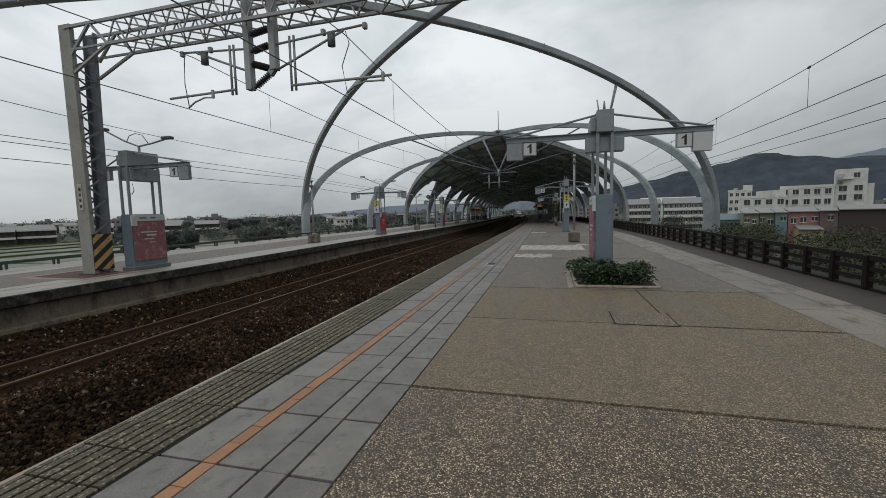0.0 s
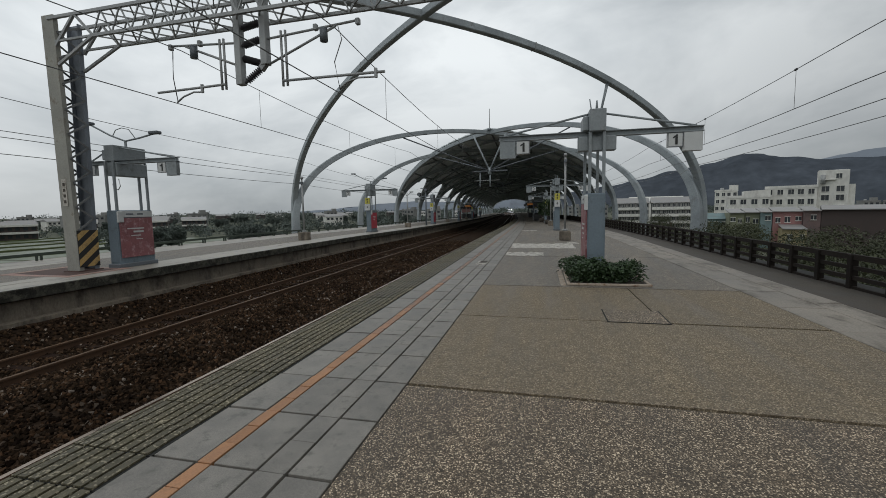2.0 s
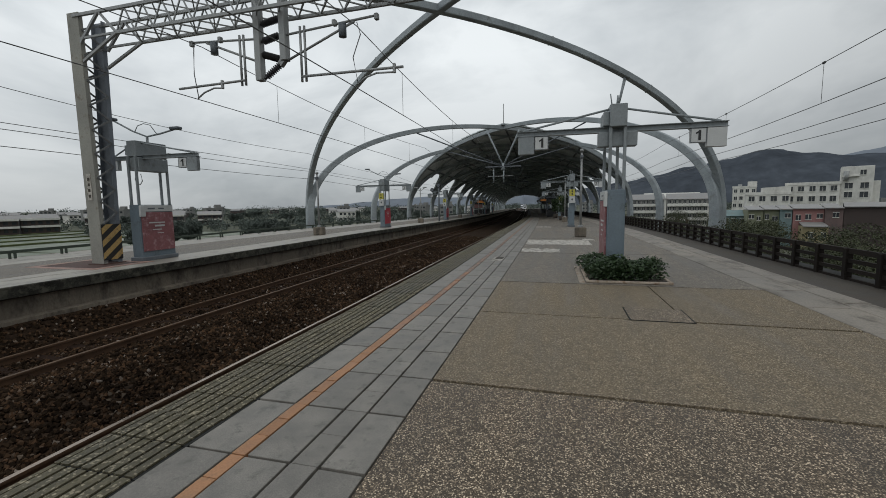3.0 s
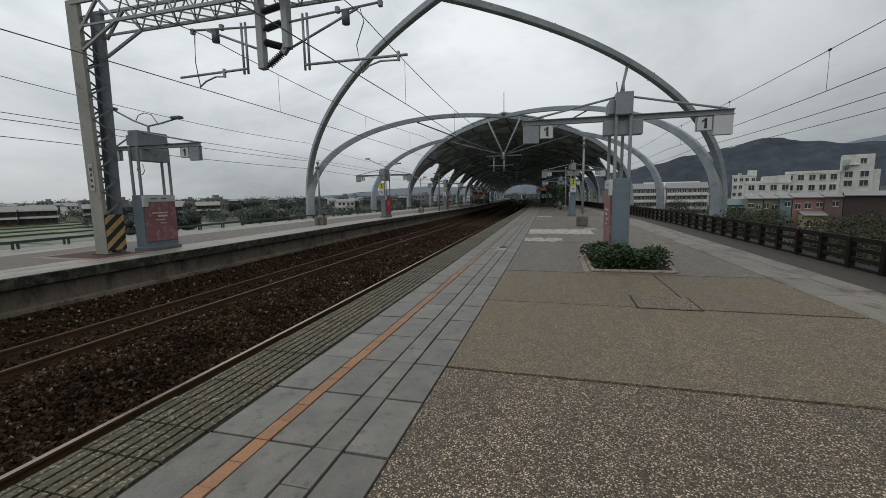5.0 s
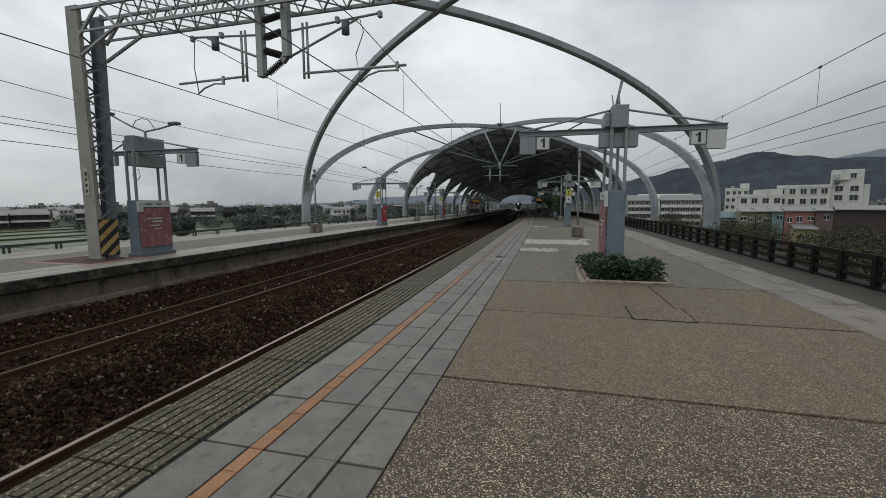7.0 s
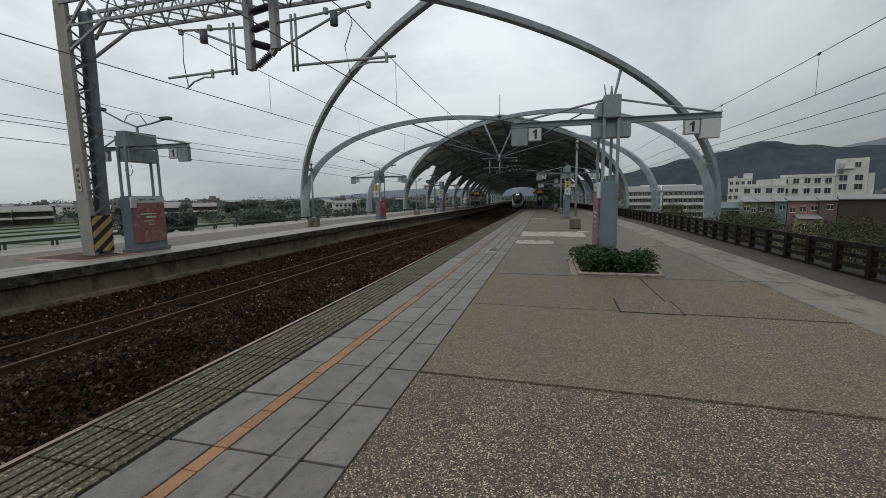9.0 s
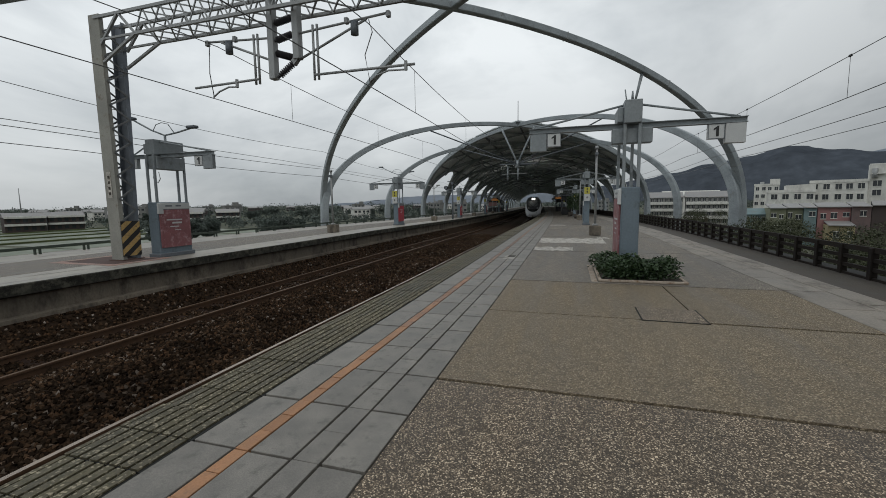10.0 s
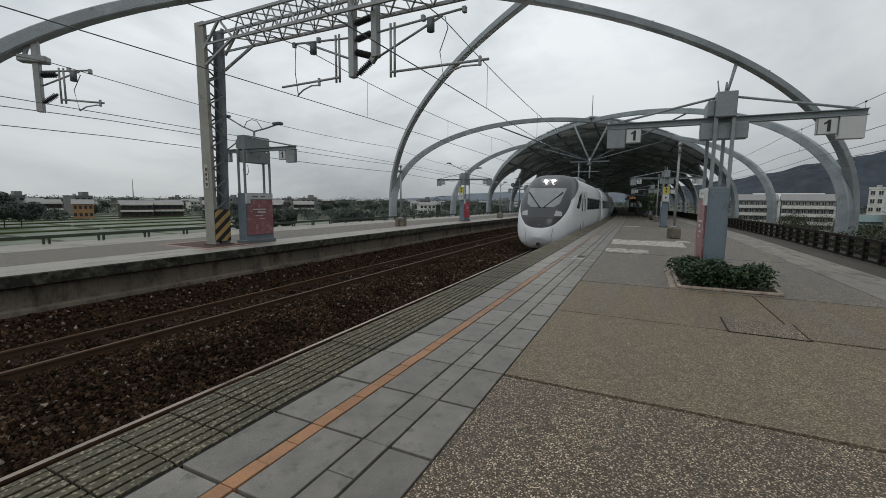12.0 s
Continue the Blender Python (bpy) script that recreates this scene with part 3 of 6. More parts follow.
def make_tracks():
    ys = stations(Y0, Y1 + 350, 2.0)
    bm = bmesh.new()
    xs = [EDGE_F - 0.6, EDGE_F + 0.1, FAR_X - 0.95, FAR_X - 0.6, FAR_X + 0.6, FAR_X + 1.2, -5.75, NEAR_X - 1.2, NEAR_X - 0.6, NEAR_X + 0.6, NEAR_X + 1.2, EDGE_N + 0.5]
    zs = [-0.60, -0.80, -1.22, -1.27, -1.27, -1.2, -1.1, -1.2, -1.27, -1.27, -1.2, -1.1]
    fx = [xs[0] + (xs[-1] - xs[0]) * i / 60 for i in range(61)]
    rows = []
    for y in stations(Y0, 34, 0.22) + stations(34.5, Y1 + 350, 3):
        rows.append([bm.verts.new(on(x, y, float(np.interp(x, xs, zs)) + (0.035 * noise.noise(Vector((x * 5, y * 5, 0))) if y < 40 else 0))) for x in fx])
    for a, b in zip(rows, rows[1:]):
        for i in range(60):
            bm.faces.new((a[i], a[i + 1], b[i + 1], b[i]))
    bed = part("ballast_bed", bm, M["ballast"])
    tagged(bed, "rust-stained dark ballast bed between the platforms", "ballast", kind="structure")
    # loose stones on the bed where the camera passes nearest
    rnd = random.Random(8)
    verts, faces = [], []
    for k in range(100000):
        y = -2.5 + 36 * rnd.random() ** 1.9
        x = rnd.uniform(-9.3, -2.6)
        s = rnd.uniform(0.022, 0.054)
        z = float(np.interp(x, xs, zs)) + 0.035 * noise.noise(Vector((x * 5, y * 5, 0))) + s * 0.35
        c = on(x, y, z)
        q = Euler((rnd.random() * 6, rnd.random() * 6, rnd.random() * 6)).to_matrix()
        b0 = len(verts)
        for v in ((1, 0.1, 0), (-0.9, 0, 0.2), (0.1, 0.8, 0), (0, -0.9, 0.1), (0, 0.2, 0.7), (0.1, 0, -0.7)):
            verts.append(c + q @ (Vector(v) * s * rnd.uniform(0.8, 1.2)))
        faces += [(b0 + a, b0 + b, b0 + d) for a, b, d in ((0, 2, 4), (2, 1, 4), (1, 3, 4), (3, 0, 4), (2, 0, 5), (1, 2, 5), (3, 1, 5), (0, 3, 5))]
    me = bpy.data.meshes.new("ballast_stones")
    me.from_pydata([tuple(v) for v in verts], [], faces)
    me.materials.append(M["stone"])
    tagged(new("ballast_stones", me), "loose rusty brown and grey ballast stones", "ballast", kind="stuff")
    head = [(-0.032, 0), (-0.035, -0.012), (-0.035, -0.035), (-0.01, -0.045), (-0.01, -0.155), (-0.06, -0.165), (-0.06, -0.18),
            (0.06, -0.18), (0.06, -0.165), (0.01, -0.155), (0.01, -0.045), (0.035, -0.035), (0.035, -0.012), (0.032, 0)]
    for cx, lab in ((NEAR_X, "rusty steel rail with a bright worn head"), (FAR_X, "dull rusty steel rail with a worn head")):
        for s in (-1, 1):
            x = cx + s * 0.566
            ob = part("rail", sweep([(x + a, RAIL_Z + b) for a, b in head], ys), [M["rail"], M["railhead"] if cx == NEAR_X else M["railhead_dull"]])
            k = len(head)
            for i, p in enumerate(ob.data.polygons):
                if len(p.vertices) == 4 and p.normal.z > 0.9 and p.center.z - fall(p.center.y) > RAIL_Z - 0.005:
                    p.material_index = 1
            tagged(ob, lab, "rail", "rails of the two tracks", "structure")
    sl = bx(-1.0, 1.0, -0.11, 0.11, -0.12, 0.0, 0.02)
    proto = None
    for cx in (FAR_X, NEAR_X):
        for k in range(70):
            y = -6 + k * 0.62
            if proto is None:
                proto = tagged(part("sleeper", sl, M["sleeper"]), "stained sleeper half buried in ballast", "sleeper", "sleepers", "structure")
                proto.matrix_basis = at(cx, y, -1.235)
            else:
                o = new("sleeper", proto.data)
                o.matrix_basis = at(cx, y, -1.235)
                tagged(o, "stained sleeper half buried in ballast", "sleeper", "sleepers", "structure")


def stone_mix():
    m = bpy.data.materials.new("ballast_stone")
    m.use_nodes = True
    n, l = m.node_tree.nodes, m.node_tree.links
    b = n["Principled BSDF"]
    geo = n.new("ShaderNodeNewGeometry")
    ramp = n.new("ShaderNodeValToRGB")
    els = ramp.color_ramp.elements
    els[0].position, els[0].color = 0.0, (0.011, 0.0065, 0.0045, 1)
    els[1].position, els[1].color = 1.0, (0.34, 0.29, 0.25, 1)
    for pos, c in ((0.45, (0.029, 0.0195, 0.0125, 1)), (0.75, (0.058, 0.0355, 0.0215, 1)), (0.92, (0.096, 0.054, 0.031, 1)), (0.985, (0.14, 0.11, 0.085, 1))):
        els.new(pos).color = c
    l.new(geo.outputs["Random Per Island"], ramp.inputs["Fac"])
    tone = n.new("ShaderNodeTexNoise")
    tone.inputs["Scale"].default_value, tone.inputs["Detail"].default_value = 0.7, 4
    l.new(geo.outputs["Position"], tone.inputs["Vector"])
    rg = n.new("ShaderNodeMapRange")
    rg.inputs["From Min"].default_value, rg.inputs["From Max"].default_value = 0.35, 0.65
    rg.inputs["To Min"].default_value, rg.inputs["To Max"].default_value = 0.6, 1.3
    l.new(tone.outputs["Fac"], rg.inputs["Value"])
    vm = n.new("ShaderNodeVectorMath")
    vm.operation = "SCALE"
    l.new(ramp.outputs["Color"], vm.inputs[0])
    l.new(rg.outputs[0], vm.inputs["Scale"])
    l.new(vm.outputs[0], b.inputs["Base Color"])
    b.inputs["Roughness"].default_value, b.inputs["Specular IOR Level"].default_value = 0.9, 0.04
    return m


M["stone"] = stone_mix()
make_tracks()

# ---- platforms ----


def make_platforms():
    ys = stations(Y0, Y1, 2.5)
    z = -0.05
    near = part("platform_near", sweep([(EDGE_N + 0.03, z), (FENCE_N + 0.5, z), (FENCE_N + 0.5, -1.8), (EDGE_N + 0.5, -1.8), (EDGE_N + 0.5, -0.3), (EDGE_N + 0.03, -0.3)], ys), M["joint"])
    tagged(near, "long station platform with stone tiles, pebble-wash concrete and a grooved edge", "platform", kind="structure")
    far = part("platform_far", sweep([(EDGE_F - 0.35, 0), (FENCE_F - 0.5, 0), (FENCE_F - 0.5, -1.8), (EDGE_F - 0.2, -1.8), (EDGE_F - 0.2, -0.252), (EDGE_F - 0.35, -0.252)], ys), M["concrete"])
    tagged(far, "opposite station platform of weathered concrete with a dark lip", "platform", kind="structure")
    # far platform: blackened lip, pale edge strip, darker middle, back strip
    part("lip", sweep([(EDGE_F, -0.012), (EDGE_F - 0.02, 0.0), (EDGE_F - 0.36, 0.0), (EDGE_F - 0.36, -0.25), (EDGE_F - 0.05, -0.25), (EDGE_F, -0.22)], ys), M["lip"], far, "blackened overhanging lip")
    part("ledge", sweep([(EDGE_F - 0.2, -0.66), (EDGE_F - 0.03, -0.68), (EDGE_F - 0.03, -0.77), (EDGE_F - 0.2, -0.79)], ys), M["concrete"], far, "narrow concrete ledge along the wall")
    part("edge_strip", sweep([(EDGE_F - 0.05, 0.004), (EDGE_F - 1.45, 0.004), (EDGE_F - 1.45, -0.01), (EDGE_F - 0.05, -0.01)], ys), M["strip_wet"], far, "pale edge strip, wet sheen put into its colour")
    part("walkway", sweep([(EDGE_F - 1.45, 0.005), (-13.7, 0.005), (-13.7, -0.01), (EDGE_F - 1.45, -0.01)], ys), M["wash_far"], far, "brownish pebble-wash walkway")
    part("back_strip", sweep([(-13.7, 0.004), (FENCE_F - 0.3, 0.004), (FENCE_F - 0.3, -0.01), (-13.7, -0.01)], ys), M["strip_wet"], far, "pale strip beside the fence")
    for q in ((-12.6, -10.15, 5.55, 5.75), (-12.6, -10.15, 7.0, 7.2), (-12.6, -12.4, 5.75, 7.0), (-10.4, -10.15, 5.75, 7.0)):
        part("red_border", bx(*q, -0.01, 0.012), M["red_floor"], far, "faded red border round the mast")
    part("mast_pit", bx(-12.4, -10.4, 5.75, 7.0, -0.01, 0.009), M["pit"], far, "dark reddish floor round the mast")
    # near platform: pale strip and dark kerb by the fence
    part("pale_strip", sweep([(4.38, -0.008), (5.36, -0.008), (5.36, -0.05), (4.38, -0.05)], ys), M["strip"], near, "pale smooth concrete strip")
    part("kerb", sweep([(5.37, -0.004), (FENCE_N + 0.45, -0.06), (FENCE_N + 0.45, -0.12), (5.37, -0.06)], ys), M["kerb"], near, "dark damp kerb below the fence")
    # pebble-wash slabs, cut by joints
    cuts = [Y0, -3.5, 1.31, 6.05, 11.0, 16.4, 21.8, 27.2, 32.6, 38, 44, 52, 60, 70, 80, 95, 110, 130, 150, 180, 230, Y1]
    for a, b in zip(cuts, cuts[1:]):
        if a == 1.31:
            pieces = [(0.006, 4.372, a, 3.70), (0.006, 2.60, 3.684, b), (2.622, 4.372, 3.715, b)]
        else:
            pieces = [(0.006, 4.372, a, b)]
        for x0, x1, p, q in pieces:
            yy = stations(p + 0.022, q - 0.022, 2.0)
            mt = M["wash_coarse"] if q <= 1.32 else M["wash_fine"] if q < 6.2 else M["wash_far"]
            part("slab", sweep([(x0, -0.002), (x1, -0.002), (x1, -0.05), (x0, -0.05)], yy), mt, near)
    # access hatch with a steel rim
    hatch = bmesh.new()
    box(hatch, 1.88, 2.6, 3.66, 4.32, -0.004, 0.004)
    part("hatch", hatch, M["wash_coarse"], near, "pebble-filled access hatch")
    rim = bmesh.new()
    for q in ((1.865, 1.88, 3.645, 4.335), (2.6, 2.615, 3.645, 4.335), (1.88, 2.6, 3.645, 3.66)):
        box(rim, *q, -0.004, 0.006)
    part("hatch_rim", rim, M["joint"], near, "dark hatch rim")
    # worn white floor patches
    for x0, x1, p, q in ((0.03, 1.2, 11.2, 12.2), (0.03, 2.35, 13.6, 15.6), (0.05, 1.0, 26.0, 27.0), (2.2, 2.6, 15.6, 16.3)):
        bm = bmesh.new()
        g = [[bm.verts.new(on(x0 + (x1 - x0) * i / 12 + 0.06 * noise.noise(Vector((i, j, p))), p + (q - p) * j / 6 + 0.32 * noise.noise(Vector((i * 0.9, j * 0.7, q))), 0.003)) for i in range(13)] for j in range(7)]
        for r0, r1 in zip(g, g[1:]):
            for i in range(12):
                bm.faces.new((r0[i], r0[i + 1], r1[i + 1], r1[i]))
        part("floor_patch", bm, M["patch"], near, "worn whitish floor patch")
    # drain hole by the tiles
    dr = bmesh.new()
    box(dr, -0.78, -0.5, 8.95, 9.75, -0.01, 0.004)
    part("drain_frame", dr, M["patch"], near, "pale drain surround")
    dr = bmesh.new()
    box(dr, -0.72, -0.52, 9.3, 9.72, -0.01, 0.007)
    part("drain_lid", dr, M["kerb"], near, "dark drain lid")
    # stone tiles, orange line and grooved edge blocks
    P = 0.66
    g = 0.0115

    def mesh_of(bm, mat):
        me = bpy.data.meshes.new("piece")
        bm.normal_update()
        bm.to_mesh(me)
        bm.free()
        me.materials.append(mat)
        me.materials.append(M["joint"])
        return me

    def rib_block():
        bm = bmesh.new()
        w = 0.62
        n = 7
        # groove floor in the near-black joint colour, which paints in the depth between ribs
        box(bm, EDGE_N, EDGE_N + w, 0.004, P / 2 - 0.004, -0.05, -0.014, mat=1)
        for i in range(n):
            a = EDGE_N + 0.045 + (w - 0.05) * i / n
            box(bm, a, a + (w - 0.05) / n - 0.023, 0.006, P / 2 - 0.006, -0.012, 0.0)
        box(bm, EDGE_N, EDGE_N + 0.035, 0.004, P / 2 - 0.004, -0.012, 0.0)
        return bm

    kinds = [
        ("paving_tile", lambda: bx(-1.215, -0.898, g, P - g, -0.05, 0.0, 0.003), M["tile"], [0.0]),
        ("paving_tile", lambda: bx(-0.780, -0.490, g, P - g, -0.05, 0.0, 0.003), M["tile"], [0.0]),
        ("paving_tile", lambda: bx(-0.284, -0.010, g, P - g, -0.05, 0.0, 0.003), M["tile"], [0.0]),
        ("band_tile", lambda: bx(-0.472, -0.301, 0.003, P / 2 - 0.003, -0.05, 0.0, 0.002), M["tile"], [0.0, P / 2]),
        ("orange_tile", lambda: bx(-0.887, -0.793, 0.003, P / 3 - 0.003, -0.05, 0.001, 0.002), M["orange"], [0.0, P / 3, 2 * P / 3]),
        ("grooved_block", rib_block, M["groove"], [0.0, P / 2]),
    ]
    for name, make, mat, offs in kinds:
        me = mesh_of(make(), mat)
        if name == "orange_tile":
            worn, mid = mesh_of(make(), M["orange_worn"]), mesh_of(make(), M["orange_mid"])
        made = 0
        for k in range(-8, 34):
            for o in offs:
                if made >= 96:
                    break
                y = k * P + o
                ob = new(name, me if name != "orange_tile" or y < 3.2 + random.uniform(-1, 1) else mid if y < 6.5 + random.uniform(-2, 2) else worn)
                ob.parent = near
                ob.matrix_basis = at(0, y, 0) @ pose(0, 0, random.uniform(-0.002, 0.002), random.uniform(-0.12, 0.12), random.uniform(-0.15, 0.15), 0)
                made += 1
        # the rest of the row, farther along, in one mesh
        yk = -8 * P + (made // len(offs)) * P
        vs = [v.co.copy() for v in me.vertices]
        fs = [tuple(p.vertices) for p in me.polygons]
        V, F = [], []
        far_end = 72 if name == "grooved_block" else Y1 - 20
        y = yk
        while y < far_end:
            for o in offs:
                mt = at(0, y + o, 0)
                b0 = len(V)
                V += [tuple(mt @ v) for v in vs]
                F += [tuple(b0 + i for i in f) for f in fs]
            y += P
        m2 = bpy.data.meshes.new(name + "_run")
        m2.from_pydata(V, [], F)
        m2.polygons.foreach_set("material_index", [p.material_index for p in me.polygons] * (len(F) // len(fs)))
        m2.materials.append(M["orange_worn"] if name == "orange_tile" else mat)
        m2.materials.append(M["joint"])
        run = new(name + "_run", m2)
        run.parent = near
        run["kind"] = "stuff"


make_platforms()


def make_strip_slabs():
    """Two rows of pale concrete slabs on the strip beside the fence."""
    rnd = random.Random(31)
    near = bpy.data.objects["platform_near"]
    for x0, x1, length in ((4.384, 4.968, 1.2), (4.98, 5.356, 1.2)):
        bm = bx(x0, x1, 0.005, length - 0.005, -0.03, 0.0, 0.003)
        me = bpy.data.meshes.new("strip_slab")
        bm.to_mesh(me)
        bm.free()
        me.materials.append(M["strip"])
        for k in range(-7, 100):
            o = new("strip_slab", me)
            o.parent = near
            o.matrix_basis = at(0, k * length + (0.35 if x0 > 4.5 else 0.0), rnd.uniform(-0.001, 0.001)) @ pose(0, 0, 0, rnd.uniform(-0.04, 0.04), rnd.uniform(-0.03, 0.03), 0)


make_strip_slabs()


def make_fences():
    def fence(name, x, mat, z0, z1, rails, step, y_a, y_b, label, base):
        f = holder(name, Matrix.Translation(on(x, y_a, z0)))
        inv = f.matrix_basis.inverted()
        n = int((y_b - y_a) / step)
        me = bpy.data.meshes.new("post")
        b = bx(-0.06, 0.06, -0.055, 0.055, 0.0, z1 - z0, 0.01) if len(base) == 1 else bx(-0.03, 0.03, -0.03, 0.03, 0.0, z1 - z0, 0.006)
        b.to_mesh(me)
        b.free()
        me.materials.append(mat)
        for k in range(n + 1):
            for dy in base:
                o = new("post", me)
                o.parent = f
                o.matrix_basis = inv @ at(x, y_a + k * step + dy, z0)
        for zr, h in rails:
            b = sweep([(x - 0.03, zr - h / 2), (x + 0.03, zr - h / 2), (x + 0.03, zr + h / 2), (x - 0.03, zr + h / 2)], stations(y_a - 0.3, y_b + 0.3, 2.6))
            b.transform(inv)
            part("rail", b, mat, f)
        tagged(f, label, "fence", kind="structure")

    fence("fence_near", FENCE_N, M["fence"], -0.22, 0.55, [(0.51, 0.095), (0.325, 0.07), (0.15, 0.07), (-0.03, 0.07)], 0.88, -9, 120, "dark brown slatted fence along the platform", (0,))
    fence("fence_far", FENCE_F, M["fence_green"], -0.02, 0.26, [(0.22, 0.09)], 1.45, -9, 150, "low dark green railing along the opposite platform", (-0.07, 0.07))


make_fences()

# ---- arches and canopy ----
XC, AW, AZ, AH, AD, AY, AE = -3.44, 14.27, 0.51, 8.63, 12.87, 14.73, 0.83


def arch_point(phi, s, c):
    # the first arch stands a little outside the next one at the feet that they share
    wide = (1.03 if phi > 0 else 1.018) if c == 0 else 1.0
    x = AW * math.sin(phi) * wide
    cz = math.cos(phi)
    z = AZ + AH * math.copysign(abs(cz) ** AE, cz)
    y = AY + AD * c + s * AD * x / AW
    return on(XC + x, y, z)


def make_arch(s, c, n=72):
    """A diagonal steel box arch that crosses the tracks from foot to foot; s: which way it leans, c: its bay."""
    bm = bmesh.new()
    rings = []
    top = 1.77
    pts = [arch_point(-top + 2 * top * i / n, s, c) for i in range(n + 1)]
    side = (pts[-1] - pts[0])
    side = Vector((side.y, -side.x, 0)).normalized()
    for i, p in enumerate(pts):
        d = (pts[min(i + 1, n)] - pts[max(i - 1, 0)]).normalized()
        u = side.cross(d).normalized()
        k = abs(2 * i / n - 1)
        w, h = 0.145 + 0.10 * k ** 2, (0.15 if c == 0 else 0.185) + 0.13 * k ** 2
        rings.append([bm.verts.new(p + side * (a * w) + u * (b * h)) for a, b in ((-1, -0.8), (-0.8, -1), (0.8, -1), (1, -0.8), (1, 0.8), (0.8, 1), (-0.8, 1), (-1, 0.8))])
    for a, b in zip(rings, rings[1:]):
        for k in range(8):
            bm.faces.new((a[k], a[(k + 1) % 8], b[(k + 1) % 8], b[k]))
    bm.faces.new(rings[0])
    bm.faces.new(rings[-1][::-1])
    bmesh.ops.recalc_face_normals(bm, faces=bm.faces)
    ob = part("steel_arch", bm, M["steel"])
    # bolted splice plates on the box
    for f in (0.14, 0.3, 0.42, 0.58, 0.7, 0.86):
        i = round(f * n)
        p, d = pts[i], (pts[i + 1] - pts[i - 1]).normalized()
        u = side.cross(d).normalized()
        sb = bmesh.new()
        m = Matrix((( *side, ), (*d,), (*u,))).transposed().to_4x4()
        m.translation = p
        k = abs(2 * f - 1)
        hp = (0.157 if c == 0 else 0.192) + 0.13 * k ** 2
        box(sb, -0.152 - 0.10 * k ** 2, 0.152 + 0.10 * k ** 2, -0.02, 0.02, -hp, hp, 0.0, m)
        part("splice_plate", sb, M["galv"], ob)
    tagged(ob, "grey painted steel box arch that spans both platforms and tracks", "arch", "canopy arches", "structure")
    return ob


LAST_BAY = 21
for bay in [0] + list(range(2, LAST_BAY + 1)):
    for lean in (-1, 1):
        make_arch(lean, bay)


def make_canopy():
    """The vault of dark roof sheets between the arches, with a V-shaped front and rounded openings at its sides."""
    bm = bmesh.new()
    nx, step = 64, 0.715
    y_start, y_end = AY + 2 * AD, AY + LAST_BAY * AD
    ny = int((y_end - y_start) / step)
    grid = []
    for j in range(ny + 1):
        row = []
        for i in range(nx + 1):
            u = 2 * i / nx - 1
            y = y_start + j * step
            # springing line: low at the feet, high between them
            f = ((y - AY) / AD) % 1.0
            lift = 1.2 + 4.9 * max(0.0, 1 - (abs(f - 0.5) / 0.455) ** 2.2) ** 0.55 if abs(f - 0.5) < 0.455 else 1.2
            zc = max(0.02, min(0.95, (lift - AZ) / AH))
            phim = math.acos(zc ** (1 / AE))
            phi = u * phim
            x = AW * math.sin(phi)
            z = AZ + AH * math.cos(phi) ** AE + 0.42
            yf = y_start + AD * abs(x) / AW
            yy = max(y, yf) if y - yf > -step else None
            row.append(bm.verts.new(on(XC + x, max(y, yf) if yy else y, z)))
            row[-1].tag = yy is not None
        grid.append(row)
    for a, b in zip(grid, grid[1:]):
        for i in range(nx):
            q = (a[i], a[i + 1], b[i + 1], b[i])
            if all(v.tag for v in q):
                bm.faces.new(q).smooth = True
    bmesh.ops.delete(bm, geom=[v for v in bm.verts if not v.link_faces], context="VERTS")
    bmesh.ops.recalc_face_normals(bm, faces=bm.faces)
    ob = part("canopy_roof", bm, M["roof"])
    so = ob.modifiers.new("thickness", "SOLIDIFY")
    so.thickness, so.offset = 0.12, 0
    tagged(ob, "dark grey vaulted station roof of metal sheets", "roof", kind="structure")
    # purlins under the sheets
    for k in range(7):
        phi = -0.9 + 1.8 * k / 6
        x = AW * math.sin(phi)
        z = AZ + AH * math.cos(phi) ** AE + 0.30
        pb = sweep([(XC + x - 0.06, z - 0.09), (XC + x + 0.06, z - 0.09), (XC + x + 0.06, z + 0.09), (XC + x - 0.06, z + 0.09)], stations(y_start + AD * abs(x) / AW + 0.3, y_end, 6))
        part("purlin", pb, M["steel_dark"], ob, "grey steel purlin")


    # lighter diagonal ribs half a bay from the arches
    for k in range(2, LAST_BAY):
        for lean in (-1, 1):
            pts = []
            for i in range(33):
                phi = -1.0 + 2.0 * i / 32
                q = arch_point(phi, lean, k + 0.5) + Vector((0, 0, 0.2))
                if q.y > y_start + AD * abs(AW * math.sin(phi)) / AW + 0.4:
                    pts.append(q)
            rb = bmesh.new()
            for a, b in zip(pts, pts[1:]):
                bar(rb, a, b, 0.14, 0.26, up=(0, 1, 0))
            part("rib", rb, M["steel"], ob, "grey diagonal roof rib")


make_canopy()


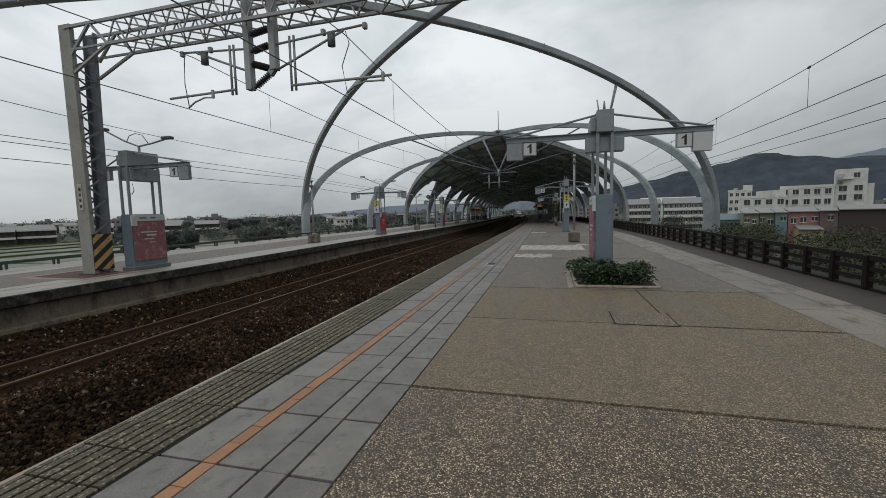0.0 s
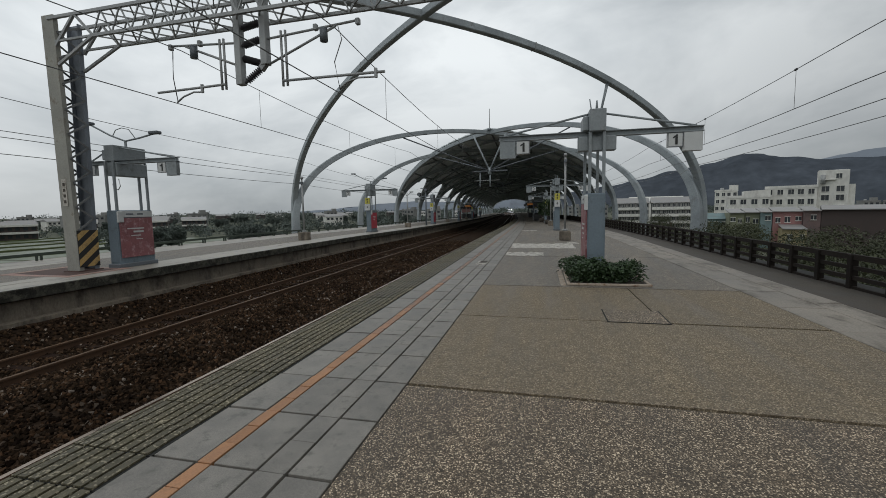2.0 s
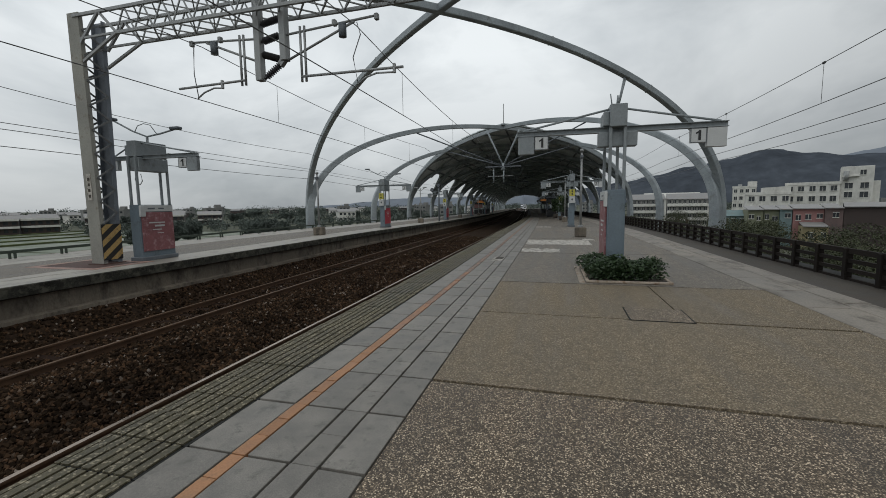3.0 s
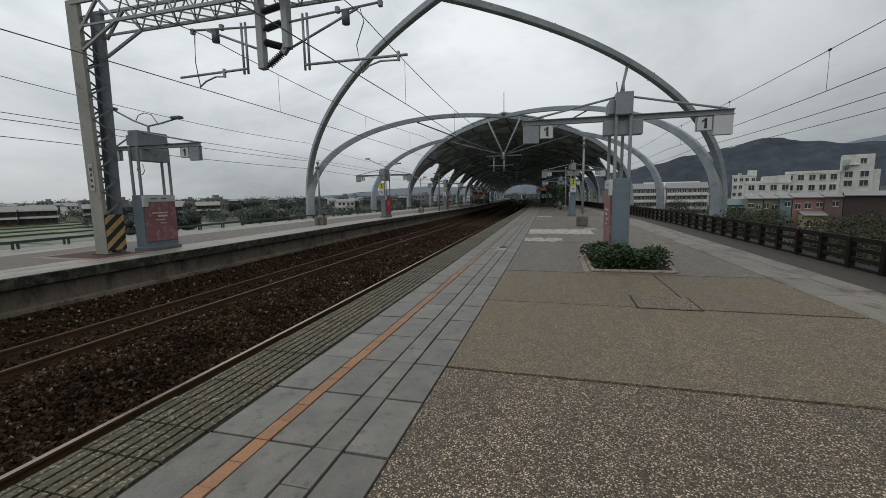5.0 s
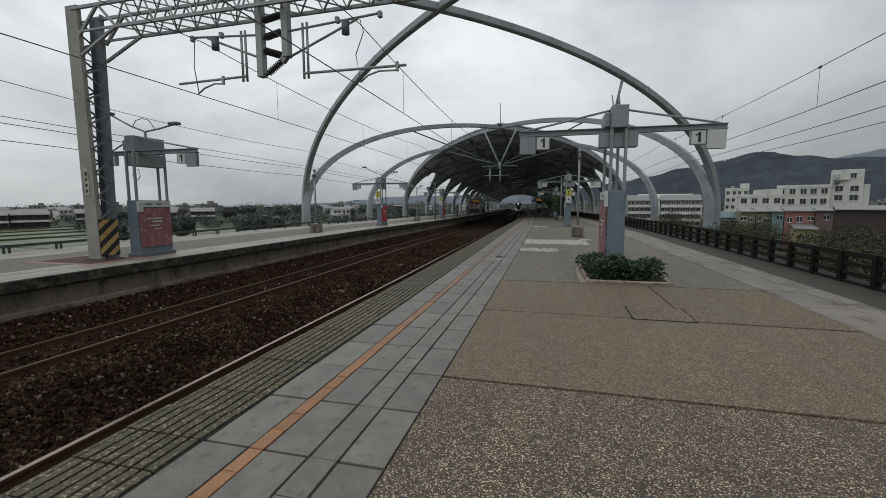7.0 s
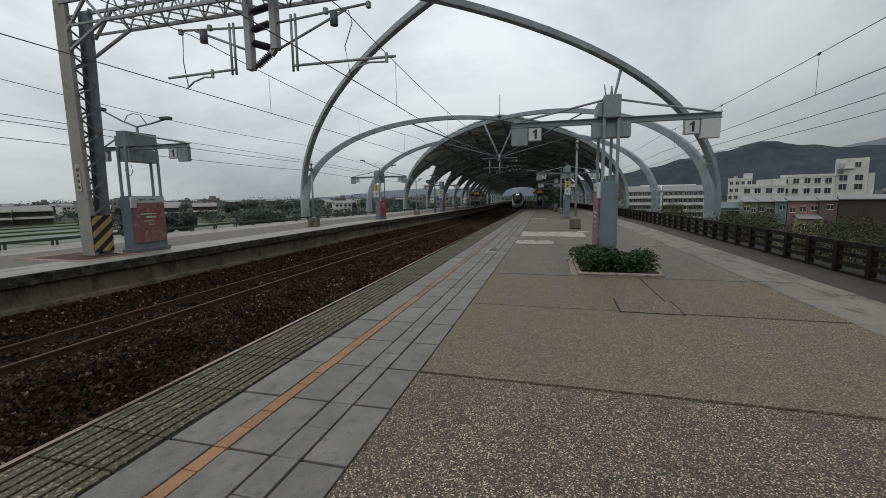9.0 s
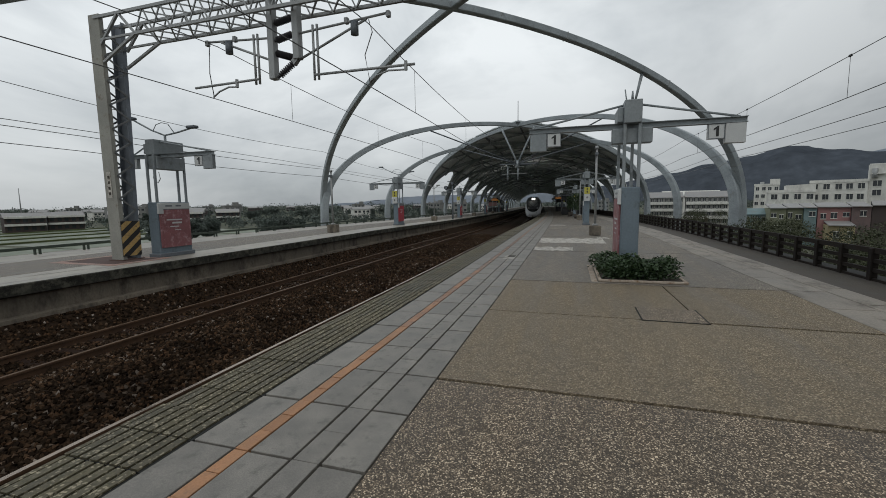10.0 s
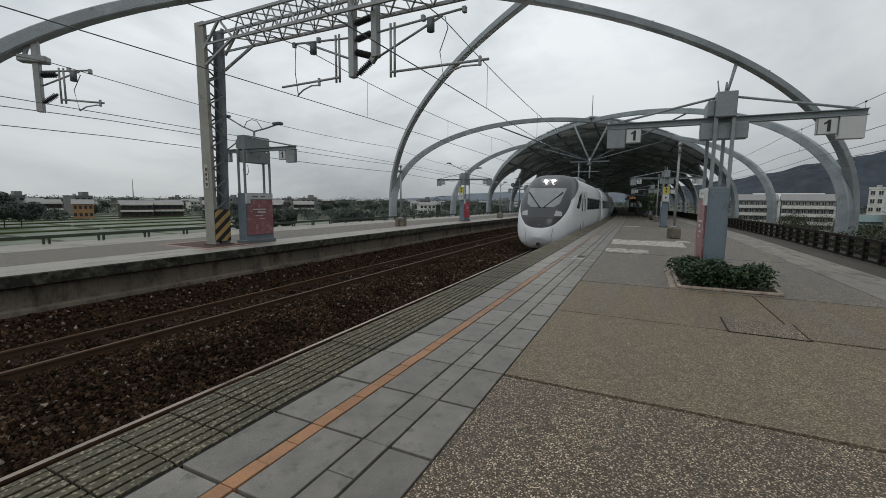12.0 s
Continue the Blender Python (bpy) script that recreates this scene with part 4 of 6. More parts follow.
def make_truss_hub(c):
    """Struts from an arch crossing down to a hub plate, with ties out to the arches."""
    top = arch_point(0, 1, c)
    hub = on(XC, AY + AD * c - 0.3, 5.4)
    h = holder("roof_hub", Matrix.Translation(hub))
    o = Vector((0, 0, 0))
    for dx in (-1.6, 1.6):
        part("strut", tb(Vector((dx, 0, arch_point(math.asin(dx / AW), 1, c).z - hub.z - 0.2)), o, 0.09), M["steel"], h)
    for s in (-1, 1):
        for sx in (-1, 1):
            p = arch_point(sx * 0.52, s, c) - hub
            part("tie", tb(p - Vector((0, 0, 0.2)), o, 0.06), M["steel_dark"], h)
    part("hub_plate", bx(-1.75, 1.75, -0.16, 0.16, -0.12, 0.0, 0.02), M["steel_dark"], h)
    part("hub_boss", tb((0, 0, -0.35), (0, 0, 0.3), 0.22, 0.12), M["steel"], h)
    for dx in (-0.95, 0.05):
        part("drop_pipe", tb((dx, 0, -1.6), (dx, 0, -0.1), 0.07), M["steel"], h)
        part("cross_arm", tb((dx - 0.6, 0, -1.0), (dx + 0.9, 0, -0.95), 0.03), M["galv"], h)
    tagged(h, "grey steel strut hub hanging below an arch crossing", "roof strut", "roof hubs")
    if c == 2:
        part("antenna", tb(top - hub + Vector((0, 0, 0.2)), top - hub + Vector((0, 0, 2.3)), 0.035), M["galv"], h, "thin lightning rod")
        part("antenna_foot", bx(-0.2, 0.2, -0.2, 0.2, top.z - hub.z + 0.2, top.z - hub.z + 0.35, 0.03), M["steel"], h)


for bay in (2, 4, 6):
    make_truss_hub(bay)

# ---- overhead line: portal, hangers, cantilevers, wires ----
PORTAL_Y = 6.64


def make_portal():
    p = holder("catenary_portal", Matrix.Translation((0.1, PORTAL_Y, 0)))

    def taper(bm, low, high):
        """A solid between a quad at the foot and a quad at the top."""
        a, b = [bm.verts.new(v) for v in low], [bm.verts.new(v) for v in high]
        for q in (a[::-1], b):
            bm.faces.new(q)
        for k in range(4):
            bm.faces.new((a[k], a[(k + 1) % 4], b[(k + 1) % 4], b[k]))
        bmesh.ops.recalc_face_normals(bm, faces=bm.faces)
        return bm

    def lattice_column(low, high, d0, d1, top):
        """Two channels, one behind the other, joined by zig-zag lacing; the pair widens from foot to top."""
        def quad(x0, x1, y0, y1, z):
            return [(x0, y0, z), (x1, y0, z), (x1, y1, z), (x0, y1, z)]

        for e in (-1, 1):
            # the back channel's shade comes from its darker colour
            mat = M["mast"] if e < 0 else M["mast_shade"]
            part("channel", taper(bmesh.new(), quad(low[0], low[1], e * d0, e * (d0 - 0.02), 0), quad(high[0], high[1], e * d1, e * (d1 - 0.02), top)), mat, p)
            for k in (0, 1):
                f = 0.02 if k == 0 else -0.02
                part("flange", taper(bmesh.new(), quad(low[k], low[k] + f, e * (d0 - 0.02), e * (d0 - 0.11), 0), quad(high[k], high[k] + f, e * (d1 - 0.02), e * (d1 - 0.11), top)), mat, p)
        n = 17
        for k in range(n):
            z0, z1 = 1.1 + (top - 1.2) * k / n, 1.1 + (top - 1.2) * (k + 1) / n
            for side, out in ((0, -0.012), (1, 0.012)):
                ends = []
                for z, sgn in ((z0, -1 if k % 2 == 0 else 1), (z1, 1 if k % 2 == 0 else -1)):
                    f = z / top
                    ends.append((low[side] + (high[side] - low[side]) * f + out, sgn * (d0 + (d1 - d0) * f - 0.06), z))
                part("lacing", br(ends[0], ends[1], 0.02, 0.045), M["mast_lace"], p)
        part("foot_plate", bx(low[0] - 0.06, low[1] + 0.06, -d0 - 0.07, d0 + 0.07, 0.0, 0.03, 0.008), M["pit"], p, "rusty foot plate")

    XB, SH, TOP = -11.05, 0.06, 6.5
    lattice_column((-11.49, -11.05), (-11.37, -10.99), 0.25, 0.34, TOP)
    lattice_column((7.6, 8.04), (7.6, 7.98), 0.25, 0.34, TOP)
    # hazard plate over the lacing at the foot, on the track side
    zs, h = 0.12, 0.98

    def side_x(z, out):
        return XB + SH * z / TOP + out

    bm = bmesh.new()
    quad = [bm.verts.new((side_x(z, 0.026), y, z)) for y, z in ((-0.262, zs), (0.262, zs), (0.262, zs + h), (-0.262, zs + h))]
    back = [bm.verts.new((v.co.x - 0.014, v.co.y, v.co.z)) for v in quad]
    bm.faces.new(quad)
    bm.faces.new(back[::-1])
    for a in range(4):
        bm.faces.new((quad[a], back[a], back[(a + 1) % 4], quad[(a + 1) % 4]))
    bmesh.ops.recalc_face_normals(bm, faces=bm.faces)
    part("hazard_plate", bm, M["black"], p, "worn black plate behind the stripes")
    for k in range(-2, 4):
        # a stripe rises towards the far edge and is cut off at the plate's ends
        low, wide, rise = zs + 0.02 + k * 0.34, 0.17, 0.46
        corners = [(-0.26, low), (0.26, low + rise), (0.26, low + rise + wide), (-0.26, low + wide)]
        bm = bmesh.new()
        bm.faces.new([bm.verts.new((0, y, z)) for y, z in corners])
        cut(bm, (0, 0, zs + 0.004), (0, 0, 1), True)
        cut(bm, (0, 0, zs + h - 0.004), (0, 0, 1), False)
        for v in bm.verts:
            v.co.x = side_x(v.co.z, 0.030)
        if bm.faces:
            part("hazard_stripe", bm, M["yellow"], p, "faded yellow warning stripe")
        else:
            bm.free()
    # number plate column: unreadable bars
    part("mast_plate", bx(-11.34, -11.18, -0.294, -0.286, 1.75, 2.45), M["patch"], p, "worn whitish mast plate")
    for k in range(4):
        part("plate_bar", bx(-11.30, -11.22, -0.298, -0.294, 1.82 + k * 0.15, 1.90 + k * 0.15), M["kerb"], p)
    # diagonals between mast and truss
    for dy in (-0.33, 0.33):
        part("knee_lacing", br((-10.3, dy, 6.42), (-9.75, dy, 5.85), 0.05, 0.05), M["galv"], p)
    # box truss across the tracks
    zb, zt, hy = 5.85, 6.42, 0.33
    x0, x1 = -11.2, 7.6
    for dy in (-hy, hy):
        part("bottom_chord", br((-9.75, dy, zb), (6.2, dy, zb), 0.07, 0.07), M["galv"], p)
        part("top_chord", br((x0 + 0.02, dy, zt), (x1, dy, zt), 0.07, 0.07), M["galv"], p)
        part("knee_brace", br((-10.98, dy * 0.9, 5.3), (-9.75, dy, zb), 0.06, 0.06), M["galv"], p)
        part("knee_brace", br((7.4, dy * 0.5, 5.2), (6.2, dy, zb), 0.06, 0.06), M["galv"], p)
        part("knee_strut", br((-10.98, dy, zb), (-9.75, dy, zb), 0.05, 0.05), M["galv"], p)
        part("knee_strut", br((-10.97, dy, 5.75), (-10.3, dy, zt), 0.06, 0.06), M["galv"], p)
    n = 27
    for k in range(n):
        a = -9.75 + (6.2 + 9.75) * k / n
        b = -9.75 + (6.2 + 9.75) * (k + 1) / n
        c = (a + b) / 2
        for p0, p1 in (((a, -hy, zb), (c, -hy, zt)), ((c, -hy, zt), (b, -hy, zb)), ((a, hy, zb), (c, hy, zt)), ((c, hy, zt), (b, hy, zb)),
                       ((a, -hy, zb), (b, hy, zb)), ((a, hy, zb), (b, -hy, zb)), ((a, -hy, zt), (b, hy, zt)), ((a, hy, zt), (b, -hy, zt))):
            part("truss_lacing", br(p0, p1, 0.028, 0.028), M["galv"], p)
    tagged(p, "galvanised steel lattice portal across both tracks with striped foot", "catenary portal")


def insulator(name, a, b, parent):
    """A ribbed insulator turned from one profile."""
    a, b = Vector(a), Vector(b)
    d = (b - a).normalized()
    u = d.orthogonal().normalized()
    v = d.cross(u)
    profile = [(0.0, 0.035)]
    for k in range(9):
        f = 0.14 + 0.7 * k / 8
        profile += [(f, 0.035), (f + 0.01, 0.085), (f + 0.035, 0.06), (f + 0.04, 0.035)]
    profile.append((1.0, 0.035))
    bm = bmesh.new()
    rings = [[bm.verts.new(a + (b - a) * f + (u * math.cos(q * math.tau / 10) + v * math.sin(q * math.tau / 10)) * r) for q in range(10)] for f, r in profile]
    for p, q in zip(rings, rings[1:]):
        for k in range(10):
            bm.faces.new((p[k], p[(k + 1) % 10], q[(k + 1) % 10], q[k]))
    bm.faces.new(rings[0][::-1])
    bm.faces.new(rings[-1])
    bmesh.ops.recalc_face_normals(bm, faces=bm.faces)
    part(name, bm, M["insul"], parent, "dark ribbed insulator")


def cantilever(parent, x_post, side, tip, zt, zb, reg):
    """Tubes that hold one track's wires: side -1 reaches left."""
    s = side
    xv = x_post + s * 0.42
    for d in (0, 0.11):
        part("upright_pipe", tb((xv + s * d, 0, zb - 0.12), (xv + s * d, 0, zt + 0.08), 0.028), M["galv"], parent)
    part("top_tube", tb((x_post, 0, zt - 0.06), (x_post + s * (tip * 0.78), 0, zt + 0.07), 0.027), M["galv"], parent)
    part("bottom_tube", tb((xv, 0, zb), (x_post + s * tip, 0, zb - 0.03), 0.03), M["galv"], parent)
    part("diagonal_tube", tb((x_post, 0, zb + 0.36), (x_post + s * tip * 0.62, 0, zt + 0.02), 0.027), M["galv"], parent)
    wx = x_post + s * reg
    pts = [(wx, 0, zb - 0.30), (wx + s * 0.18, 0, zb - 0.17), (wx + s * 0.45, 0, zb - 0.1), (x_post + s * tip * 0.93, 0, zb - 0.12)] if s > 0 else \
          [(wx, 0, zb - 0.30), (wx - s * 0.2, 0, zb - 0.18), (wx - s * 0.5, 0, zb - 0.1), (wx - s * 0.75, 0, zb - 0.12)]
    part("steady_arm", path_tube(bmesh.new(), pts, 0.02), M["galv"], parent)
    part("drop_bracket", bx(pts[-1][0] - 0.03, pts[-1][0] + 0.03, -0.03, 0.03, zb - 0.14, zb + 0.06, 0.008), M["galv"], parent)
    for f in (0.45, 0.8):
        part("clamp", bx(x_post + s * tip * f - 0.045, x_post + s * tip * f + 0.045, -0.05, 0.05, zt - 0.02, zt + 0.11, 0.012), M["galv"], parent)
    c = x_post + s * tip * 0.52
    part("label_can", tb((c, -0.02, zt - 0.28), (c, -0.02, zt + 0.0), 0.085, n=10), M["steel_dark"], parent, "small dark marker can")
    loop = [(wx, 0.02, zb - 0.3), (wx - s * 0.12 * s, 0.05, zb + 0.3), (wx + s * 0.08, 0.04, zb + 0.75), (wx + s * 0.02, 0, zt)]
    part("jumper_wire", path_tube(bmesh.new(), loop, 0.012, 5), M["wire"], parent, "thin hanging jumper wire")


def make_hanger():
    h = holder("catenary_hanger", Matrix.Translation((0.07, PORTAL_Y, 0)))
    part("hanger_post", bx(-5.93, -5.77, -0.09, 0.09, 4.42, 6.6, 0.01), M["galv"], h)
    part("hanger_post", bx(-5.25, -5.09, -0.09, 0.09, 4.8, 6.6, 0.01), M["galv"], h)
    part("hanger_brace", br((-5.17, 0, 4.86), (-5.30, 0, 4.72), 0.12, 0.12), M["galv"], h)
    for a, b in (((-5.80, 0, 5.66), (-5.24, 0, 5.74)), ((-5.78, 0, 5.28), (-5.24, 0, 5.38)), ((-5.80, 0, 5.02), (-5.26, 0, 4.84)), ((-5.74, 0, 4.46), (-5.22, 0, 4.78))):
        insulator("insulator", a, b, h)
    cantilever(h, -5.85, -1, 2.4, 5.42, 4.48, 1.85)
    cantilever(h, -5.17, 1, 2.86, 5.42, 4.42, 1.8)
    tagged(h, "hanging steel frame with dark insulators and wire cantilevers", "catenary support")


def make_arch_hanger():
    """A post hung from the near arch that carries a cantilever, over the back of the opposite platform."""
    ph = math.asin(-11.55 / AW)
    top = arch_point(ph, 1, 0)
    h = holder("arch_hanger", Matrix.Translation((top.x, top.y, 0)) @ pose(0, 0, 0, 0, 0, 42))
    z = top.z - 0.15
    part("hanger_post", bx(-0.08, 0.08, -0.08, 0.08, z - 2.0, z, 0.01), M["galv"], h)
    part("clamp_block", bx(-0.42, 0.3, -0.14, 0.14, z - 0.62, z - 0.42, 0.03), M["galv"], h)
    part("clamp_strut", br((-0.3, 0, z - 0.5), (-0.12, 0, z + 0.05), 0.08, 0.08), M["galv"], h)
    insulator("insulator", (0.05, 0, z - 0.95), (0.5, 0, z - 0.9), h)
    insulator("insulator", (0.05, 0, z - 1.75), (0.45, 0, z - 1.45), h)
    cantilever(h, 0.1, 1, 1.5, z - 0.78, z - 1.6, 0.85)
    tagged(h, "hanging post on a steel arch with wire cantilever", "catenary support")
    # slim strut hung from the other side of the same arch
    q = arch_point(math.asin(7.75 / AW), 1, 0)
    s = part("arch_strut", tb((0, 0, -0.1), (-0.35, 0, -1.8), 0.08, 0.05), M["steel"])
    s.location = q
    tagged(s, "slim grey steel strut hanging from an arch", "strut")
    return top, z


make_portal()
make_hanger()
HANG_TOP, HANG_Z = make_arch_hanger()


def wire(name, f, y0, y1, r, label, step=3.0):
    ob = part(name, path_tube(bmesh.new(), [f(y) for y in stations(y0, y1, step)], r, 5), M["wire"])
    return tagged(ob, label, "wire", "overhead wires")


def make_wires():
    span = 19.5

    def sag(y, y_s, amount):
        f = ((y - y_s) / span) % 1.0
        return -amount * 4 * f * (1 - f)

    for x, zc, zm in ((NEAR_X + 0.25, 4.12, 5.50), (FAR_X + 0.3, 4.18, 5.52)):
        wire("contact_wire", lambda y: on(x, y, zc), -14, 200, 0.011, "dark contact wire above a track")
        wire("messenger_wire", lambda y: on(x, y, zm + sag(y, PORTAL_Y, 0.35)), -14, 200, 0.011, "dark messenger wire above a track", 1.5)
        for k in range(14):
            y = PORTAL_Y + 3.25 + k * 6.5
            d = part("dropper_wire", tb(on(x, y, zc), on(x, y, zm + sag(y, PORTAL_Y, 0.35)), 0.006, n=5), M["wire"])
            tagged(d, "thin vertical dropper between two overhead wires", "wire", "overhead wires")
    # wires beyond the opposite platform
    zl = HANG_Z - 1.9
    xl = HANG_TOP.x + 1.0 - bend(HANG_TOP.y)
    wire("contact_wire", lambda y: on(xl - 0.05 * (y - HANG_TOP.y), y, zl + 0.005 * (y - HANG_TOP.y)), -14, 120, 0.011, "dark contact wire beyond the platform")
    wire("messenger_wire", lambda y: on(xl - 0.05 * (y - HANG_TOP.y), y, HANG_Z - 0.75 + sag(y, HANG_TOP.y, 0.3)), -14, 120, 0.011, "dark messenger wire beyond the platform", 1.5)
    for x, z in ((-17.4, 4.35), (-17.3, 3.75)):
        wire("feeder_wire", lambda y: on(x, y, z + sag(y, 27.6, 0.15)), -14, 150, 0.014, "dark feeder wire outside the arches")
    # wires on the other side, outside the near fence
    for x, z, r in ((8.0, 5.22, 0.011), (8.0, 4.15, 0.012), (9.4, 4.05, 0.013), (10.6, 3.95, 0.013)):
        wire("feeder_wire", lambda y: on(x, y, z + sag(y, 27.6, 0.12)), -14, 150, r, "dark feeder wire outside the fence")
    for y in (5.65, 12.15, 18.65, 25.15):
        d = part("dropper_wire", tb(on(8.0, y, 4.15 + sag(y, 27.6, 0.12)), on(8.0, y, 5.22 + sag(y, 27.6, 0.12)), 0.006, n=5), M["wire"])
        top = on(8.0, y, 5.22 + sag(y, 27.6, 0.12))
        part("clamp", bx(top.x - 0.02, top.x + 0.02, y - 0.06, y + 0.06, top.z - 0.03, top.z + 0.03, 0.008), M["black"], d, "small black wire clamp")
        tagged(d, "thin vertical dropper between two overhead wires", "wire", "overhead wires")


make_wires()

# ---- platform furniture ----


def text_mesh(body, size, mat, name, parent, m, label=""):
    cu = bpy.data.curves.new(name, "FONT")
    cu.body, cu.size, cu.align_x, cu.align_y, cu.extrude = body, size, "CENTER", "CENTER", 0.002
    tmp = new(name, cu)
    dg = bpy.context.evaluated_depsgraph_get()
    me = bpy.data.meshes.new_from_object(tmp.evaluated_get(dg))
    bpy.data.objects.remove(tmp)
    me.materials.clear()
    me.materials.append(mat)
    ob = new(name, me)
    ob.parent = parent
    ob.matrix_basis = m
    if label:
        ob["label"] = label
    return ob


def make_pillar(x, y, side, half, number, poster, yellow, lamp, label, zc=1.6, half_l=None):
    """An information pillar: steel cabinet, four posts, top boxes, a cross beam with car-number signs. side: which way the poster faces."""
    p = holder("information_pillar", at(x, y, 0))
    w, L = 0.17, 0.55
    half_l = half if half_l is None else half_l
    part("cabinet", bx(-w, w, -L, L, 0.1, zc, 0.012), M["steel_blue"], p)
    part("plinth", bx(-w - 0.05, w + 0.05, -L - 0.05, L + 0.05, 0.0, 0.12, 0.015), M["steel_dark"], p)
    part("header", bx(min(side * w, side * (w + 0.03)), max(side * w, side * (w + 0.03)), -L + 0.02, L - 0.02, zc - 0.2, zc - 0.02, 0.005), M["sign_white"] if poster == "red_poster" else M["steel_box"], p, "pale header panel")
    xs = sorted((side * (w + 0.002), side * (w + 0.035)))
    part("poster_panel", bx(*xs, -L + 0.05, L - 0.04, 0.28, zc - 0.22, 0.004), M[poster], p, "faded red poster panel")
    for k in range(2):
        xs3 = sorted((side * (w + 0.03), side * (w + 0.034)))
        part("header_bar", bx(*xs3, -0.3 + 0.34 * k, -0.08 + 0.3 * k, zc - 0.13, zc - 0.09), M["steel_dark"], p)
    for k in range(4):
        zz = 1.08 - k * 0.1
        xs2 = sorted((side * (w + 0.034), side * (w + 0.039)))
        part("poster_bar", bx(*xs2, (-0.30, -0.12, -0.2, -0.05)[k], (0.22, 0.2, 0.1, 0.16)[k], zz, zz + (0.035, 0.05, 0.03, 0.02)[k]), M["sign_white"], p)
    part("end_door", bx(-w + 0.03, w - 0.03, -L - 0.008, -L, 0.16, zc - 0.08, 0.003), M["steel_blue"], p, "blue-grey end door")
    part("control_box", bx(-w - 0.06 if side < 0 else w, -w if side < 0 else w + 0.06, -L, -L + 0.16, zc - 0.34, zc - 0.04, 0.006), M["sign_white"], p, "small pale control box")
    for dx in (-w + 0.035, w - 0.035):
        for dy in (-L + 0.06, L - 0.06):
            part("post", bx(dx - 0.03, dx + 0.03, dy - 0.03, dy + 0.03, zc, 2.98, 0.006), M["steel_box"], p)
    if lamp:
        part("lower_box", bx(-0.15, 0.2, -L + 0.1, L - 0.08, 2.58, 2.95, 0.012), M["steel_box"], p)
    else:
        part("lower_box", bx(-0.36, 0.38, -0.42, -0.2, 2.61, 2.9, 0.012), M["steel_box"], p)
    part("upper_box", bx(-0.16, 0.16, -L - (-0.07 if lamp else 0.02), L + (-0.04 if lamp else 0.02), 2.98, 3.42, 0.012), M["steel_box"], p)
    part("side_box", bx(-0.27, -0.16, -L + 0.1, L - 0.4, 3.02, 3.3, 0.012), M["steel_box"], p)
    yb = -0.28
    beam = bmesh.new()
    box(beam, -half_l, half, yb - 0.07, yb + 0.07, 2.905, 2.917)
    box(beam, -half_l, half, yb - 0.01, yb + 0.01, 2.917, 3.003)
    box(beam, -half_l, half, yb - 0.07, yb + 0.07, 3.003, 3.015)
    part("cross_beam", beam, M["steel_box"], p)
    for s in (-1, 1):
        reach = half if s > 0 else half_l
        part("tie_rod", tb((s * 0.1, yb, 3.38), (s * (reach - 0.12), yb, 3.02), 0.022), M["steel_box"], p)
        # at the beam's end a blank panel, then a car-number plate; a short arm carries the plate alone
        end = 0.37 if reach > 1.5 else 0.02
        if end > 0.1:
            a, b = s * (reach - 0.02), s * (reach - 0.36)
            part("blank_box", bx(min(a, b), max(a, b), yb - 0.06, yb + 0.06, 2.53, 2.905, 0.01), M["sign_white"] if s > 0 and not lamp else M["steel_box"], p, "blank end box")
        a, b = s * (reach - end), s * (reach - end - 0.28)
        part("number_plate", bx(min(a, b), max(a, b), yb - 0.05, yb + 0.05, 2.62, 2.9, 0.006), M["sign_white"], p, "white car-number plate")
        cx = (a + b) / 2
        bm = bmesh.new()
        for q in ((min(a, b), max(a, b), 2.62, 2.632), (min(a, b), max(a, b), 2.888, 2.9), (min(a, b), min(a, b) + 0.012, 2.632, 2.888), (max(a, b) - 0.012, max(a, b), 2.632, 2.888)):
            box(bm, q[0], q[1], yb - 0.054, yb - 0.0505, q[2], q[3])
        part("plate_rim", bm, M["steel_dark"], p)
        if number == "1":
            bm = bmesh.new()
            for q in (((-0.005, -0.095), (0.04, -0.095), (0.04, 0.1), (0.005, 0.1), (-0.005, 0.08)), ((-0.005, 0.08), (-0.005, 0.045), (-0.05, 0.02), (-0.05, 0.052))):
                vs = [bm.verts.new((qx + cx, yb - 0.0565, qz + 2.76)) for qx, qz in q]
                bm.faces.new(vs)
            part("car_number", bm, M["black"], p, "black car number")
            continue
        text_mesh(number, 0.27, M["black"], "car_number", p, Matrix.Translation((cx, yb - 0.056, 2.76)) @ pose(0, 0, 0, 90, 0, 0), "black car number")
    if yellow:
        part("direction_sign", bx(-0.17, 0.17, -L - 0.16, -L - 0.1, 2.0, 2.42, 0.006), M["sign_yellow"], p, "yellow direction sign with arrows")
        part("direction_sign", bx(-0.17, 0.17, -L - 0.16, -L - 0.1, 1.55, 1.98, 0.006), M["sign_white"], p, "white direction sign with arrow")
        for zz in (2.3, 2.12, 1.78):
            bm = bmesh.new()
            v = [bm.verts.new(c) for c in ((-0.07, 0, -0.01), (0.07, 0, -0.01), (0, 0, 0.08))]
            bm.faces.new(v)
            box(bm, -0.02, 0.02, -0.001, 0.001, -0.07, -0.01)
            o = part("arrow", bm, M["black"], p)
            o.location = (0, -L - 0.163, zz)
